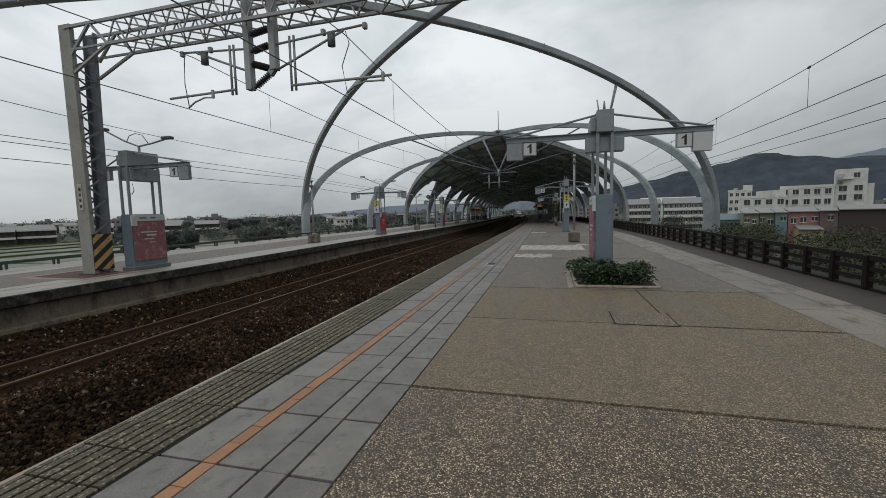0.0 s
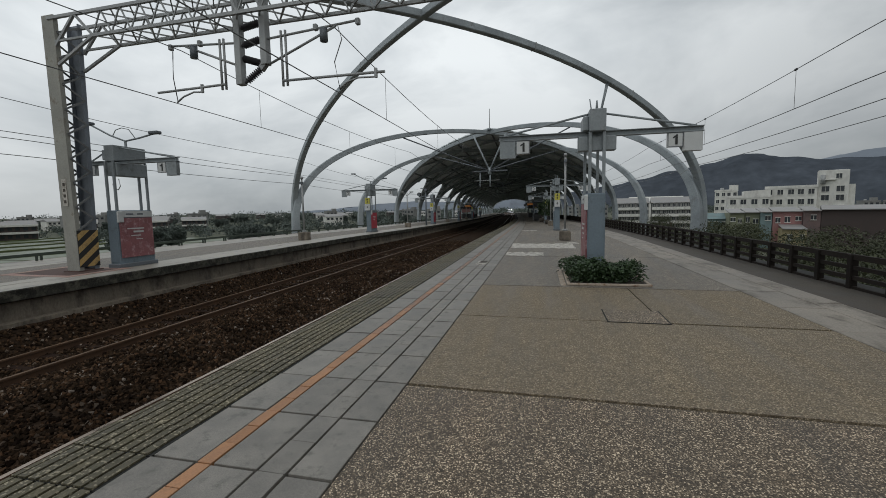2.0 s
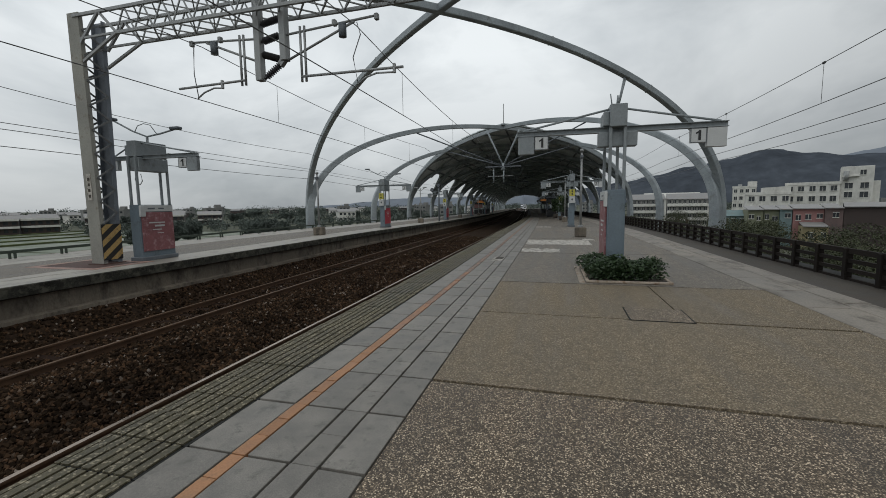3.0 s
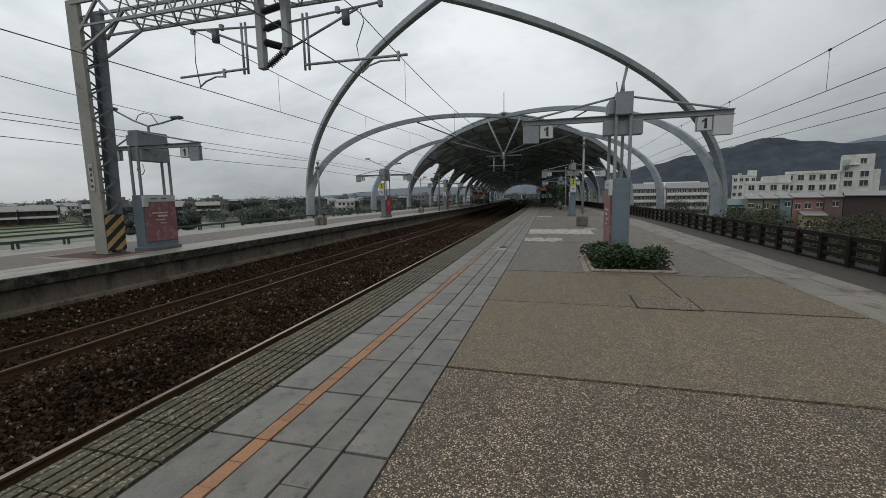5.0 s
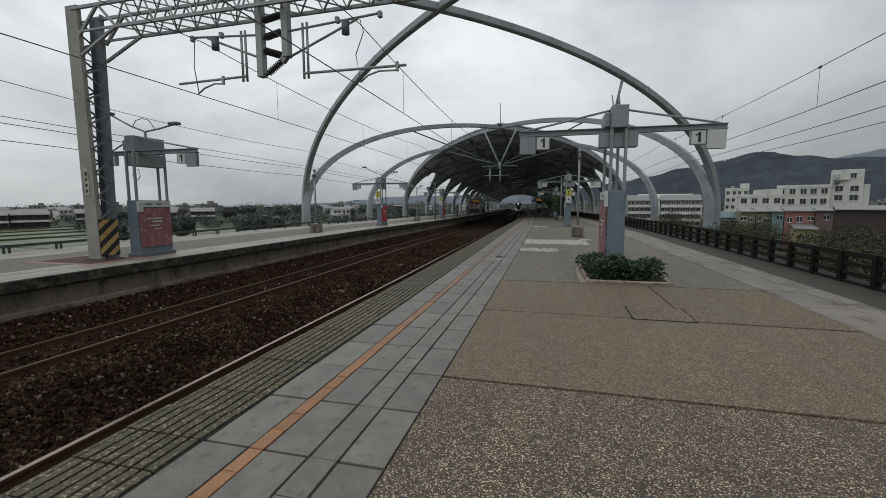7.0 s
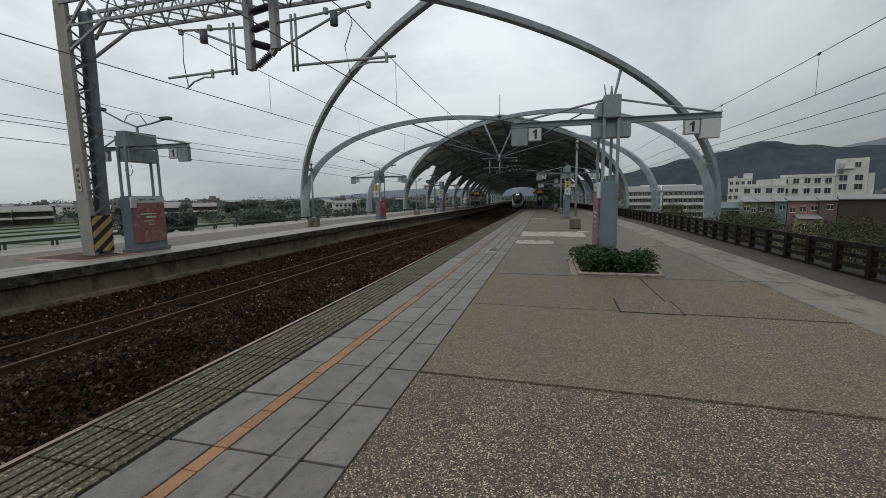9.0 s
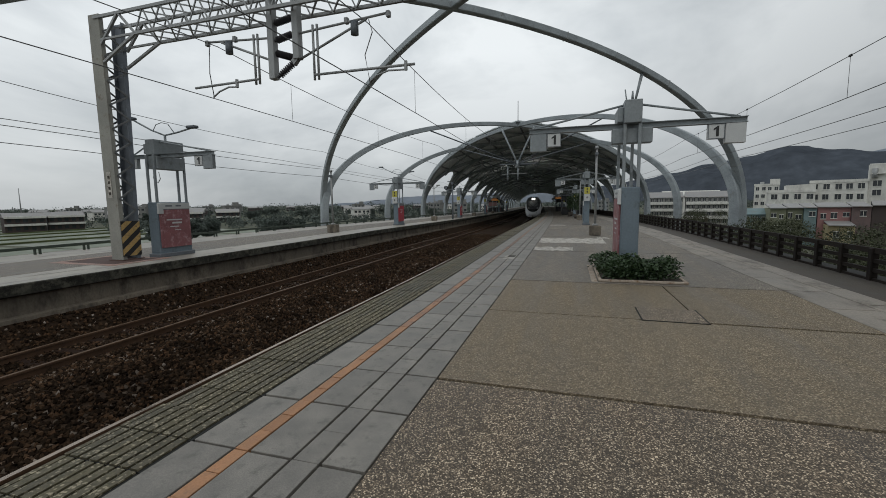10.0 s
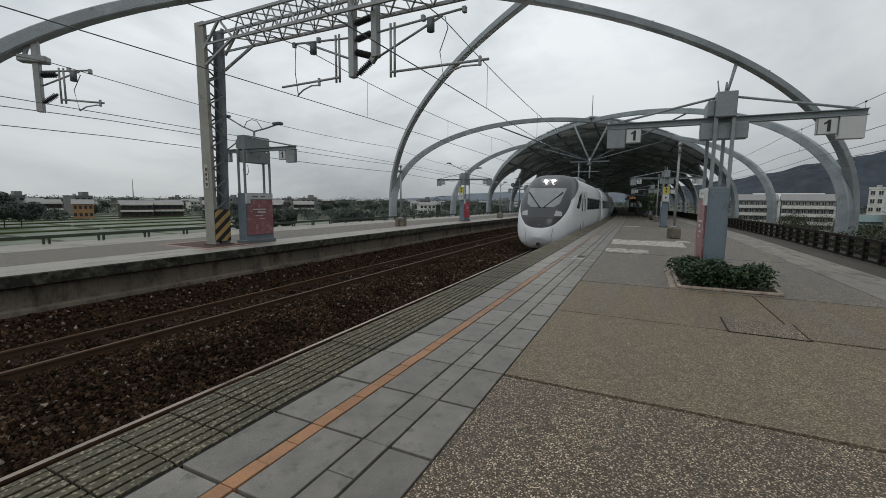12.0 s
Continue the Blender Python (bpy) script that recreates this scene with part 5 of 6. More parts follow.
    if lamp:
        part("lamp_post", tb((0, 0.05, 3.0), (0, 0.05, 3.62), 0.035), M["steel_box"], p)
        part("lamp_arm", path_tube(bmesh.new(), [(-1.25, 0.05, 4.15), (-0.5, 0.05, 3.78), (0, 0.05, 3.6), (0.5, 0.05, 3.66), (1.05, 0.05, 3.76)], 0.025), M["steel_box"], p)
        part("lamp_hoop", path_tube(bmesh.new(), [(-0.45, 0.05, 3.75), (-0.32, 0.05, 3.93), (-0.1, 0.05, 3.98), (0.15, 0.05, 3.92), (0.36, 0.05, 3.66)], 0.012), M["steel_box"], p)
        for sx, zz in ((-1.3, 4.16), (1.05, 3.77)):
            part("lamp_head", bx(sx - 0.16, sx + 0.16, -0.04, 0.14, zz - 0.03, zz + 0.05, 0.02), M["steel_dark"], p, "dark lamp head")
        part("cable_loop", path_tube(bmesh.new(), [(-0.12, -0.3, 2.5), (-0.16, -0.3, 2.35), (-0.1, -0.3, 2.22), (0.02, -0.3, 2.2), (0.1, -0.3, 2.3), (0.06, -0.3, 2.5)], 0.012), M["wire"], p, "hanging dark cable loop")
    else:
        part("finial", tb((0, -L + 0.2, 3.42), (0, -L + 0.2, 3.62), 0.03, 0.015), M["steel_box"], p)
        part("bird_spike", tb((-0.1, -L + 0.2, 3.4), (-0.14, -L + 0.2, 3.66), 0.012), M["steel_box"], p)
    tagged(p, label, "information pillar", "pillars on the platforms")
    return p


make_pillar(2.21, 7.72, -1, 2.0, "1", "red_poster", False, False, "grey steel pillar with red poster and car-number signs in a planter", 1.74)
make_pillar(-10.55, 7.7, 1, 2.1, "1", "red_poster", False, True, "grey steel pillar with red poster and lamps beside the striped mast", 1.62, 1.0)
for k, y in enumerate((27.2, 46.5, 66.0, 85.5, 105.0)):
    make_pillar(2.3, y, -1, 2.0, "2" if k == 0 else "3", "steel_blue", True, False, "grey steel pillar with yellow direction sign under the canopy edge")
    make_pillar(-10.55, y - 1.2, 1, 2.1, "2" if k == 0 else "3", "red", True, True, "grey steel pillar with red panel and yellow sign on the opposite platform")


def make_lamp_post(x, y, twin, h, label):
    p = holder("lamp_post", at(x, y, 0))
    b = bmesh.new()
    box(b, -0.24, 0.24, -0.24, 0.24, 0, 0.42, 0.03)
    part("base_block", b, M["concrete"], p, "concrete base block")
    part("pole", tb((0, 0, 0.42), (0, 0, h), 0.052, 0.042, n=10), M["galv"], p)
    part("collar", tb((0, 0, 0.42), (0, 0, 0.5), 0.12, 0.1, n=10), M["galv"], p)
    if twin:
        for s in (-1, 1):
            part("arm", tb((0, 0, h - 0.3), (s * 0.4, 0, h), 0.025), M["galv"], p)
            part("lamp_head", bx(s * 0.42 - 0.17, s * 0.42 + 0.17, -0.1, 0.1, h, h + 0.1, 0.03), M["galv"], p, "grey lamp head")
    else:
        part("cap", tb((0, 0, h), (0, 0, h + 0.12), 0.09, 0.05, n=10), M["galv"], p)
        part("camera_box", bx(-0.06, 0.06, -0.18, 0.06, h - 0.28, h - 0.16, 0.01), M["steel_dark"], p)
    tagged(p, label, "lamp post", "lamp posts on the platforms")


for y in (17.5, 36.5, 56, 75.5):
    make_lamp_post(2.2 if y < 20 else 2.3, y, False, 3.7, "slim galvanised post on a concrete block, on the platform")
    make_lamp_post(-11.0 if y < 20 else -10.6, y + (0.2 if y < 20 else -1.5), y > 20, 3.2, "slim galvanised lamp post on a concrete block, opposite platform")


def make_stair_house(x, y, label):
    """A dark glazed enclosure over a stairway, with posts, panes and a flat roof."""
    h = holder("stair_house", at(x, y, 0))
    part("base_wall", bx(-1.5, 1.5, 0, 7.5, 0, 0.95, 0.02), M["black"], h)
    for dx in (-1.45, 1.45):
        for k in range(5):
            part("post", bx(dx - 0.04, dx + 0.04, k * 1.85, k * 1.85 + 0.08, 0.95, 2.5), M["steel_dark"], h)
        for k in range(4):
            part("pane", bx(dx - 0.01, dx + 0.01, k * 1.85 + 0.1, k * 1.85 + 1.8, 1.0, 2.4), M["win"], h)
    part("front_board", bx(-1.5, 1.5, -0.05, 0.0, 1.9, 2.5, 0.01), M["black"], h)
    part("flat_roof", bx(-1.7, 1.7, -0.3, 7.8, 2.5, 2.66, 0.03), M["steel_dark"], h)
    tagged(h, label, "stair house", "stair houses on the platforms")


make_stair_house(2.6, 58, "dark glazed stairway enclosure on the platform under the roof")
make_stair_house(2.6, 92, "dark glazed stairway enclosure on the platform under the roof")
make_stair_house(-12.4, 92, "dark glazed stairway enclosure on the opposite platform")


def make_display(x, y, label):
    """A hanging train display with amber lines."""
    d = holder("train_display", at(x, y, 0))
    part("case", bx(-0.9, 0.9, -0.12, 0.12, 2.35, 2.95, 0.02), M["black"], d)
    for k in range(3):
        part("amber_line", bx(-0.75, 0.75 - 0.2 * k, -0.128, -0.122, 2.43 + k * 0.16, 2.52 + k * 0.16), M["amber"], d)
    for s in (-0.6, 0.6):
        part("hanger", tb((s, 0, 2.95), (s, 0, 4.6), 0.025), M["steel"], d)
    part("hanger_beam", bx(-1.0, 1.0, -0.06, 0.06, 4.58, 4.7), M["steel"], d)
    tagged(d, label, "display", "train displays")


M["amber"] = glow("amber_display_lines", (0.7, 0.28, 0.08), 0.2)
make_display(1.2, 76, "black train display with amber lines above the platform")
make_display(-11.6, 86, "black train display with amber lines above the opposite platform")


def make_signal(x, y):
    g = holder("platform_signal", at(x, y, 0))
    part("pole", tb((0, 0, 0), (0, 0, 3.6), 0.09, 0.07, n=10), M["steel_dark"], g)
    part("cross_arm", bx(-0.75, 0.3, -0.05, 0.05, 3.0, 3.1), M["steel_dark"], g)
    for dx, zz in ((-0.7, 3.25), (0.0, 3.7)):
        part("round_head", tb((dx, -0.12, zz), (dx, 0.12, zz), 0.2, n=18), M["black"], g, "round black head")
        part("head_face", tb((dx, -0.14, zz), (dx, -0.122, zz), 0.15, n=18), M["steel_dark"], g)
    tagged(g, "dark post with two round black signal heads", "signal", "signals on the platform")


make_signal(-10.2, 40.5)
for y in (90,):
    b = holder("banner", at(-12.6, y, 0))
    part("cloth", bx(-0.9, 0.9, -0.02, 0.02, 1.3, 2.1, 0.005), M["pink"], b)
    part("pole", tb((-0.9, 0, 0), (-0.9, 0, 2.4), 0.03), M["steel"], b)
    part("pole", tb((0.9, 0, 0), (0.9, 0, 2.4), 0.03), M["steel"], b)
    tagged(b, "faded pink banner on two poles under the roof", "banner")


def make_planter():
    m = at(2.33, 7.25, 0)
    p = holder("planter", m)
    hx, hy, t = 0.74, 1.05, 0.06
    for q in ((-hx, hx, -hy, -hy + t), (-hx, hx, hy - t, hy), (-hx, -hx + t, -hy + t, hy - t), (hx - t, hx, -hy + t, hy - t)):
        part("kerb", bx(*q, 0.0, 0.045, 0.01), M["planter"], p, "pale low kerb")
    part("soil", bx(-hx + t, hx - t, -hy + t, hy - t, 0.0, 0.03), M["soil"], p, "dark soil")
    part("gutter", bx(-hx - 0.12, -hx - 0.02, -hy - 0.02, hy, -0.003, 0.003), M["planter"], p, "brownish stain along the kerb")
    tagged(p, "low square planter with a pale kerb round a pillar", "planter")
    rnd = random.Random(3)
    sh = holder("shrub", m)
    for c in range(16):
        V, F = [], []
        cx, cy = rnd.uniform(-0.5, 0.45), rnd.uniform(-0.8, 0.8)
        if c < 9:
            cx, cy = -0.5 + 0.96 * c / 8, rnd.uniform(-0.8, -0.55)
        if abs(cx) < 0.2 and cy > -0.45:
            cx += 0.4 if cx > 0 else -0.4
        hh = rnd.uniform(0.30, 0.46)
        for k in range(420):
            a, rr = rnd.random() * math.tau, rnd.random() ** 0.6 * 0.27
            z = 0.03 + hh * rnd.random() ** 0.6 * (1 - (rr / 0.36) ** 2 * 0.45)
            c0 = Vector((cx + rr * math.cos(a), cy + rr * math.sin(a), z))
            q = Euler((rnd.uniform(-1.1, 1.1), rnd.uniform(-1.1, 1.1), rnd.random() * 6.3)).to_matrix()
            s = rnd.uniform(0.022, 0.042)
            b0 = len(V)
            V += [tuple(c0 + q @ Vector(v)) for v in ((-s * 0.5, 0, 0), (0, -s * 0.1, s * 0.15), (s * 0.5, 0, 0), (s * 0.35, s * 1.3, 0.1 * s), (0, s * 1.8, 0), (-s * 0.35, s * 1.3, 0.1 * s))]
            F += [(b0, b0 + 1, b0 + 4, b0 + 5), (b0 + 1, b0 + 2, b0 + 3, b0 + 4)]
        for k in range(7):
            a = rnd.random() * math.tau
            p0, p1 = Vector((cx, cy, 0.02)), Vector((cx + 0.18 * math.cos(a), cy + 0.18 * math.sin(a), hh * 0.9))
            b0 = len(V)
            V += [tuple(p0 + Vector((0.006, 0, 0))), tuple(p0 - Vector((0.006, 0, 0))), tuple(p1)]
            F += [(b0, b0 + 1, b0 + 2)]
        me = bpy.data.meshes.new("foliage")
        me.from_pydata(V, [], F)
        me.materials.append(M["leaf"])
        o = new("foliage", me)
        o.parent = sh
    tagged(sh, "low dense dark green shrub filling the planter", "shrub")


make_planter()


def make_potted_shrub(x, y, h, seed):
    rnd = random.Random(seed)
    p = holder("potted_shrub", at(x, y, 0))
    part("pot", tb((0, 0, 0), (0, 0, 0.45), 0.22, 0.3, n=14), M["kerb"], p, "dark round pot")
    for k in range(5):
        a = rnd.random() * math.tau
        part("stem", tb((0, 0, 0.4), (0.3 * math.cos(a), 0.3 * math.sin(a), h * rnd.uniform(0.6, 0.85)), 0.02, 0.008, n=5), M["bark"], p)
    V, F = [], []
    for k in range(1500):
        a, r = rnd.random() * math.tau, rnd.random() ** 0.6 * 0.55
        z = h * (0.35 + 0.65 * rnd.random())
        c0 = Vector((r * math.cos(a) * (0.5 + 0.5 * z / h), r * math.sin(a) * (0.5 + 0.5 * z / h), z))
        q = Euler((rnd.uniform(-1.2, 1.2), rnd.uniform(-1.2, 1.2), rnd.random() * 6.3)).to_matrix()
        b0 = len(V)
        V += [tuple(c0 + q @ (Vector(v) * rnd.uniform(0.05, 0.09))) for v in ((-0.5, 0, 0), (0, -0.2, 0.15), (0.5, 0, 0), (0, 1.4, 0))]
        F.append((b0, b0 + 1, b0 + 2, b0 + 3))
    me = bpy.data.meshes.new("foliage")
    me.from_pydata(V, [], F)
    me.materials.append(M["leaf"])
    o = new("foliage", me)
    o.parent = p
    tagged(p, "tall dark green potted shrub on the platform", "potted plant", "potted shrubs on the platform")


for k, (x, y, h) in enumerate(((2.2, 41.0, 2.4), (1.9, 50.0, 2.3))):
    make_potted_shrub(x, y, h, 60 + k)

# ---- train ----
CAR_L, CAR_W, TOP_Z, BOT_Z = 20.3, 1.45, 2.92, -0.92   # platform heights: rail is at -1.1


def section(w, zb, zt, n=44, ex=4.2):
    """A rounded car section, half-width w between zb and zt, widest a little under half height."""
    pts = []
    zc, h = (zb + zt) / 2, (zt - zb) / 2
    for k in range(n):
        a = math.tau * k / n + math.pi / n
        c, s = math.cos(a), math.sin(a)
        x = math.copysign(abs(c) ** (2 / ex), c) * w
        z = zc + math.copysign(abs(s) ** (2 / ex), s) * h
        f = (z - zb) / (zt - zb)
        x *= 1 - 0.13 * max(0, f - 0.5) ** 1.6 * 2.4 - 0.05 * max(0, 0.35 - f)
        pts.append((x, z))
    return pts


def loft(rings):
    bm = bmesh.new()
    vs = [[bm.verts.new(p) for p in r] for r in rings]
    n = len(vs[0])
    for a, b in zip(vs, vs[1:]):
        for k in range(n):
            bm.faces.new((a[k], a[(k + 1) % n], b[(k + 1) % n], b[k])).smooth = True
    bm.faces.new(vs[0][::-1])
    bm.faces.new(vs[-1])
    bmesh.ops.recalc_face_normals(bm, faces=bm.faces)
    return bm


def nose_rings():
    """Nose in the car's space: tip at y = 0, car body towards +y."""
    rings = []
    n = 34
    for i in range(n + 1):
        s = (i / n) ** 1.7 * 5.6 + 0.0
        f = min(1.0, s / 5.6)
        w = CAR_W * max(0.02, (1 - (1 - min(1.0, s / 2.4)) ** 2.5) ** 0.5)
        zt = -0.30 + 0.55 * min(1, s / 0.3) ** 0.5 + (TOP_Z - 0.25) * (1 - (1 - min(1, s / 4.0)) ** 1.85)
        zb = BOT_Z + 0.60 * (1 - min(1, s / 0.7)) ** 2.4
        ex = 2.8 + 1.4 * min(1.0, s / 3.2)
        rings.append([(x, s, z) for x, z in section(w, zb, zt, ex=ex)])
    return rings


def puff(bm, d):
    bm.normal_update()
    for v in bm.verts:
        v.co += v.normal * d
    return bm


def add_bogie(car, y):
    part("bogie_frame", bx(-1.0, 1.0, y - 1.5, y + 1.5, -0.82, -0.55, 0.03), M["under"], car)
    for dy in (-1.05, 1.05):
        for s in (-1, 1):
            part("wheel", tb((s * 0.5, y + dy, RAIL_Z + 0.43), (s * 0.63, y + dy, RAIL_Z + 0.43), 0.43, n=20), M["under"], car)


def add_sides(car, y0, y1, doors, glass_from, glass_to):
    """Window band, single panes, doors and skirt joints on both sides."""
    for s in (-1, 1):
        x = s * (CAR_W * 0.985)
        n = int((glass_to - glass_from) / 1.35)
        part("window_band", bx(min(x, x + s * 0.012), max(x, x + s * 0.012), glass_from, glass_to, 0.95, 1.76, 0.003), M["steel"], car, "grey window band")
        for k in range(n):
            a = glass_from + (glass_to - glass_from) * k / n
            part("window_pane", bx(min(x + s * 0.013, x + s * 0.02), max(x + s * 0.013, x + s * 0.02), a + 0.06, a + (glass_to - glass_from) / n - 0.06, 1.0, 1.7, 0.003), M["train_glass"], car)
        for d in doors:
            part("door", bx(min(x, x + s * 0.014), max(x, x + s * 0.014), d, d + 0.85, -0.15, 2.0, 0.004), M["train_white"], car, "white plug door")
            part("door_window", bx(min(x, x + s * 0.02), max(x, x + s * 0.02), d + 0.25, d + 0.6, 0.9, 1.65, 0.003), M["train_glass"], car)
            for e in (d - 0.03, d + 0.86):
                part("door_gap", bx(min(x, x + s * 0.017), max(x, x + s * 0.017), e - 0.006, e + 0.016, -0.35, 2.05), M["steel_dark"], car)
        part("skirt_line", bx(min(x, x + s * 0.008), max(x, x + s * 0.008), y0, y1, -0.32, -0.30), M["steel_dark"], car)


def make_nose_car():
    car = holder("train_head_car")
    rings = nose_rings()
    straight = [[(x, y, z) for x, z in section(CAR_W, BOT_Z, TOP_Z, ex=4.2)] for y in (6.4, 9, 14, CAR_L)]
    skin = loft(rings + straight)
    # the mask's edge climbs steeply from the nose, then runs back flatter along the cab
    steep = ((0, 0.0, 0.06), Vector((0, -0.80, 1)).normalized())
    flat = ((0, 0.0, 0.92), Vector((0, -0.33, 1)).normalized())
    body, mask_front, wing = skin.copy(), skin.copy(), skin.copy()
    cut(body, *steep, False)
    cut(body, *flat, False)
    cut(mask_front, *steep, True)
    cut(wing, *steep, False)
    cut(wing, *flat, True)
    roof = wing.copy()
    cut(wing, (0, 5.6, 0), (0, 1, 0), False)
    cut(roof, (0, 5.6, 0), (0, 1, 0), True)
    cut(skin, (0, 3.7, 0), (0, 1, 0), False)
    glass, lower = skin.copy(), mask_front.copy()
    cut(mask_front, (0, 0, 0.66), (0, 0, 1), True)
    cut(lower, (0, 0, 0.66), (0, 0, 1), False)
    part("body", body, M["train_white"], car)
    part("roof", roof, M["train_white"], car)
    part("nose_mask", mask_front, M["train_dark"], car, "dark grey nose mask")
    part("mask_wing", wing, M["train_dark"], car, "dark grey cab side")
    part("lower_mask", lower, M["train_black"], car, "glossy black lower nose panel")
    # windscreen: a rounded trapezium on the mask
    for co, no in (((0, 0, 1.14), (0, 0, -1)), ((0, 0, 2.12), (0, 0, 1)), ((0.98, 0, 2.1), (1, 0, -0.22)), ((-0.98, 0, 2.1), (-1, 0, -0.22)), ((0.55, 0, 1.13), (0.6, 0, -0.8)), ((-0.55, 0, 1.13), (-0.6, 0, -0.8))):
        cut(glass, co, Vector(no).normalized(), False)
    part("windscreen", puff(glass, 0.012), M["windscreen"], car, "windscreen with the sky's reflection put into its grey")

    def surface(x, z):
        """How far back the nose's skin lies at x, z."""
        lo = None
        for r in rings:
            inside = [abs(p[0]) for p in r if abs(p[2] - z) < 0.16]
            if inside and max(inside) >= abs(x) and max(p[2] for p in r) >= z:
                lo = r[0][1]
                break
        return lo if lo is not None else 4.0

    # wipers
    for s in (-1, 1):
        pts = []
        for f in (0, 0.33, 0.66, 1):
            x, z = s * (0.10 + 0.76 * f), 1.12 + 0.78 * f
            pts.append((x, surface(x, z) - 0.05, z))
        part("wiper", path_tube(bmesh.new(), pts, 0.04, 5), M["black"], car, "black wiper")
        # main lamps in the roof edge and lamp pods at the cheeks
        y = surface(s * 0.17, 2.52)
        part("headlamp", tb((s * 0.2, y - 0.06, 2.51), (s * 0.2, y + 0.25, 2.51), 0.085, n=16), M["lamp"], car, "lit round headlamp")
        pod = skin.copy()
        for co, no in (((0, 0, 0.72), (0, 0, -1)), ((0, 0, 1.16), (0.25 * s, 0, 1)), ((s * 0.64, 0, 0.7), (-s, 0, 0.2)), ((s * 0.98, 0, 0.86), (s, 0, 0.1)), ((0, 2.4, 0), (0, 1, 0))):
            cut(pod, co, Vector(no).normalized(), False)
        part("lamp_pod", puff(pod, 0.012), M["lamp_pod"], car, "unlit lamp behind clear glass")
        x = s * CAR_W * 0.985
        bm = bmesh.new()
        vs = [(x, 2.7, 1.12), (x, 3.8, 1.05), (x, 4.55, 1.45), (x, 4.55, 1.95), (x, 3.9, 1.8)]
        a = [bm.verts.new(v) for v in vs]
        b = [bm.verts.new((v[0] + s * 0.012, v[1], v[2])) for v in vs]
        bm.faces.new(a)
        bm.faces.new(b[::-1])
        for i in range(5):
            bm.faces.new((a[i], b[i], b[(i + 1) % 5], a[(i + 1) % 5]))
        bmesh.ops.recalc_face_normals(bm, faces=bm.faces)
        part("cab_side_window", bm, M["train_glass"], car, "dark wedge-shaped cab window")
    skin.free()
    part("coupler_hatch", tb((0, surface(0.0, -0.62) - 0.03, -0.66), (0, 0.6, -0.66), 0.09, n=10), M["under"], car, "dark coupler opening")
    for q in (-0.55, 0.55):
        pts = [(q * (1 + 0.25 * f), surface(q, -0.5 + 0.55 * f) - 0.004, -0.8 + 0.95 * f) for f in (0, 0.3, 0.6, 1)]
        part("panel_joint", path_tube(bmesh.new(), pts, 0.008, 4), M["steel_dark"], car)
    add_sides(car, 5.6, CAR_L, (4.9, 6.3, CAR_L - 1.6), 8.0, CAR_L - 2.2)
    part("underframe", bx(-1.15, 1.15, 3.5, CAR_L, -0.95, -0.7, 0.03), M["under"], car)
    part("roof_unit", bx(-0.8, 0.8, 8.5, 12.5, TOP_Z - 0.1, TOP_Z + 0.18, 0.06), M["steel"], car, "grey roof unit")
    add_bogie(car, 5.2)
    add_bogie(car, CAR_L - 3.3)
    return tagged(car, "white express train head car with dark nose mask and lit headlamps", "train car", "cars of the train")


def make_mid_car():
    car = holder("train_car")
    part("body", loft([[(x, y, z) for x, z in section(CAR_W, BOT_Z, TOP_Z, ex=4.2)] for y in (0.25, 5, 10, 15, CAR_L)]), M["train_white"], car)
    part("gangway", bx(-1.0, 1.0, -0.3, 0.26, -0.6, 2.35, 0.04), M["under"], car, "dark bellows gangway")
    add_sides(car, 0.4, CAR_L, (1.0, CAR_L - 1.7), 2.4, CAR_L - 2.2)
    part("underframe", bx(-1.15, 1.15, 0.4, CAR_L, -0.95, -0.7, 0.03), M["under"], car)
    part("roof_unit", bx(-0.8, 0.8, 7, 12, TOP_Z - 0.1, TOP_Z + 0.18, 0.06), M["steel"], car, "grey roof unit")
    add_bogie(car, 3.3)
    add_bogie(car, CAR_L - 3.3)
    return tagged(car, "white express train car with a dark window band", "train car", "cars of the train")


HEAD = make_nose_car()
CARS = [HEAD, make_mid_car()]
for k in range(6):
    CARS.append(copy_thing(CARS[1], pose(0, 300 + 25 * k, 0)))

# ---- vegetation and town ----


def leaf_cloud(rnd, blobs, n, size):
    V, F = [], []
    for c, r in blobs:
        for k in range(n):
            d = Vector((rnd.gauss(0, 1), rnd.gauss(0, 1), rnd.gauss(0, 1))).normalized() * r * (0.55 + 0.5 * rnd.random())
            d.z *= 0.8
            p = c + d
            q = Euler((rnd.uniform(-1.2, 1.2), rnd.uniform(-1.2, 1.2), rnd.random() * 6.3)).to_matrix()
            s = size * rnd.uniform(0.6, 1.3)
            b0 = len(V)
            V += [tuple(p + q @ Vector(v)) for v in ((-s, 0, 0), (0, -s * 0.5, 0.15 * s), (s, 0, 0), (0, s * 0.6, 0.1 * s))]
            F.append((b0, b0 + 1, b0 + 2, b0 + 3))
    return V, F


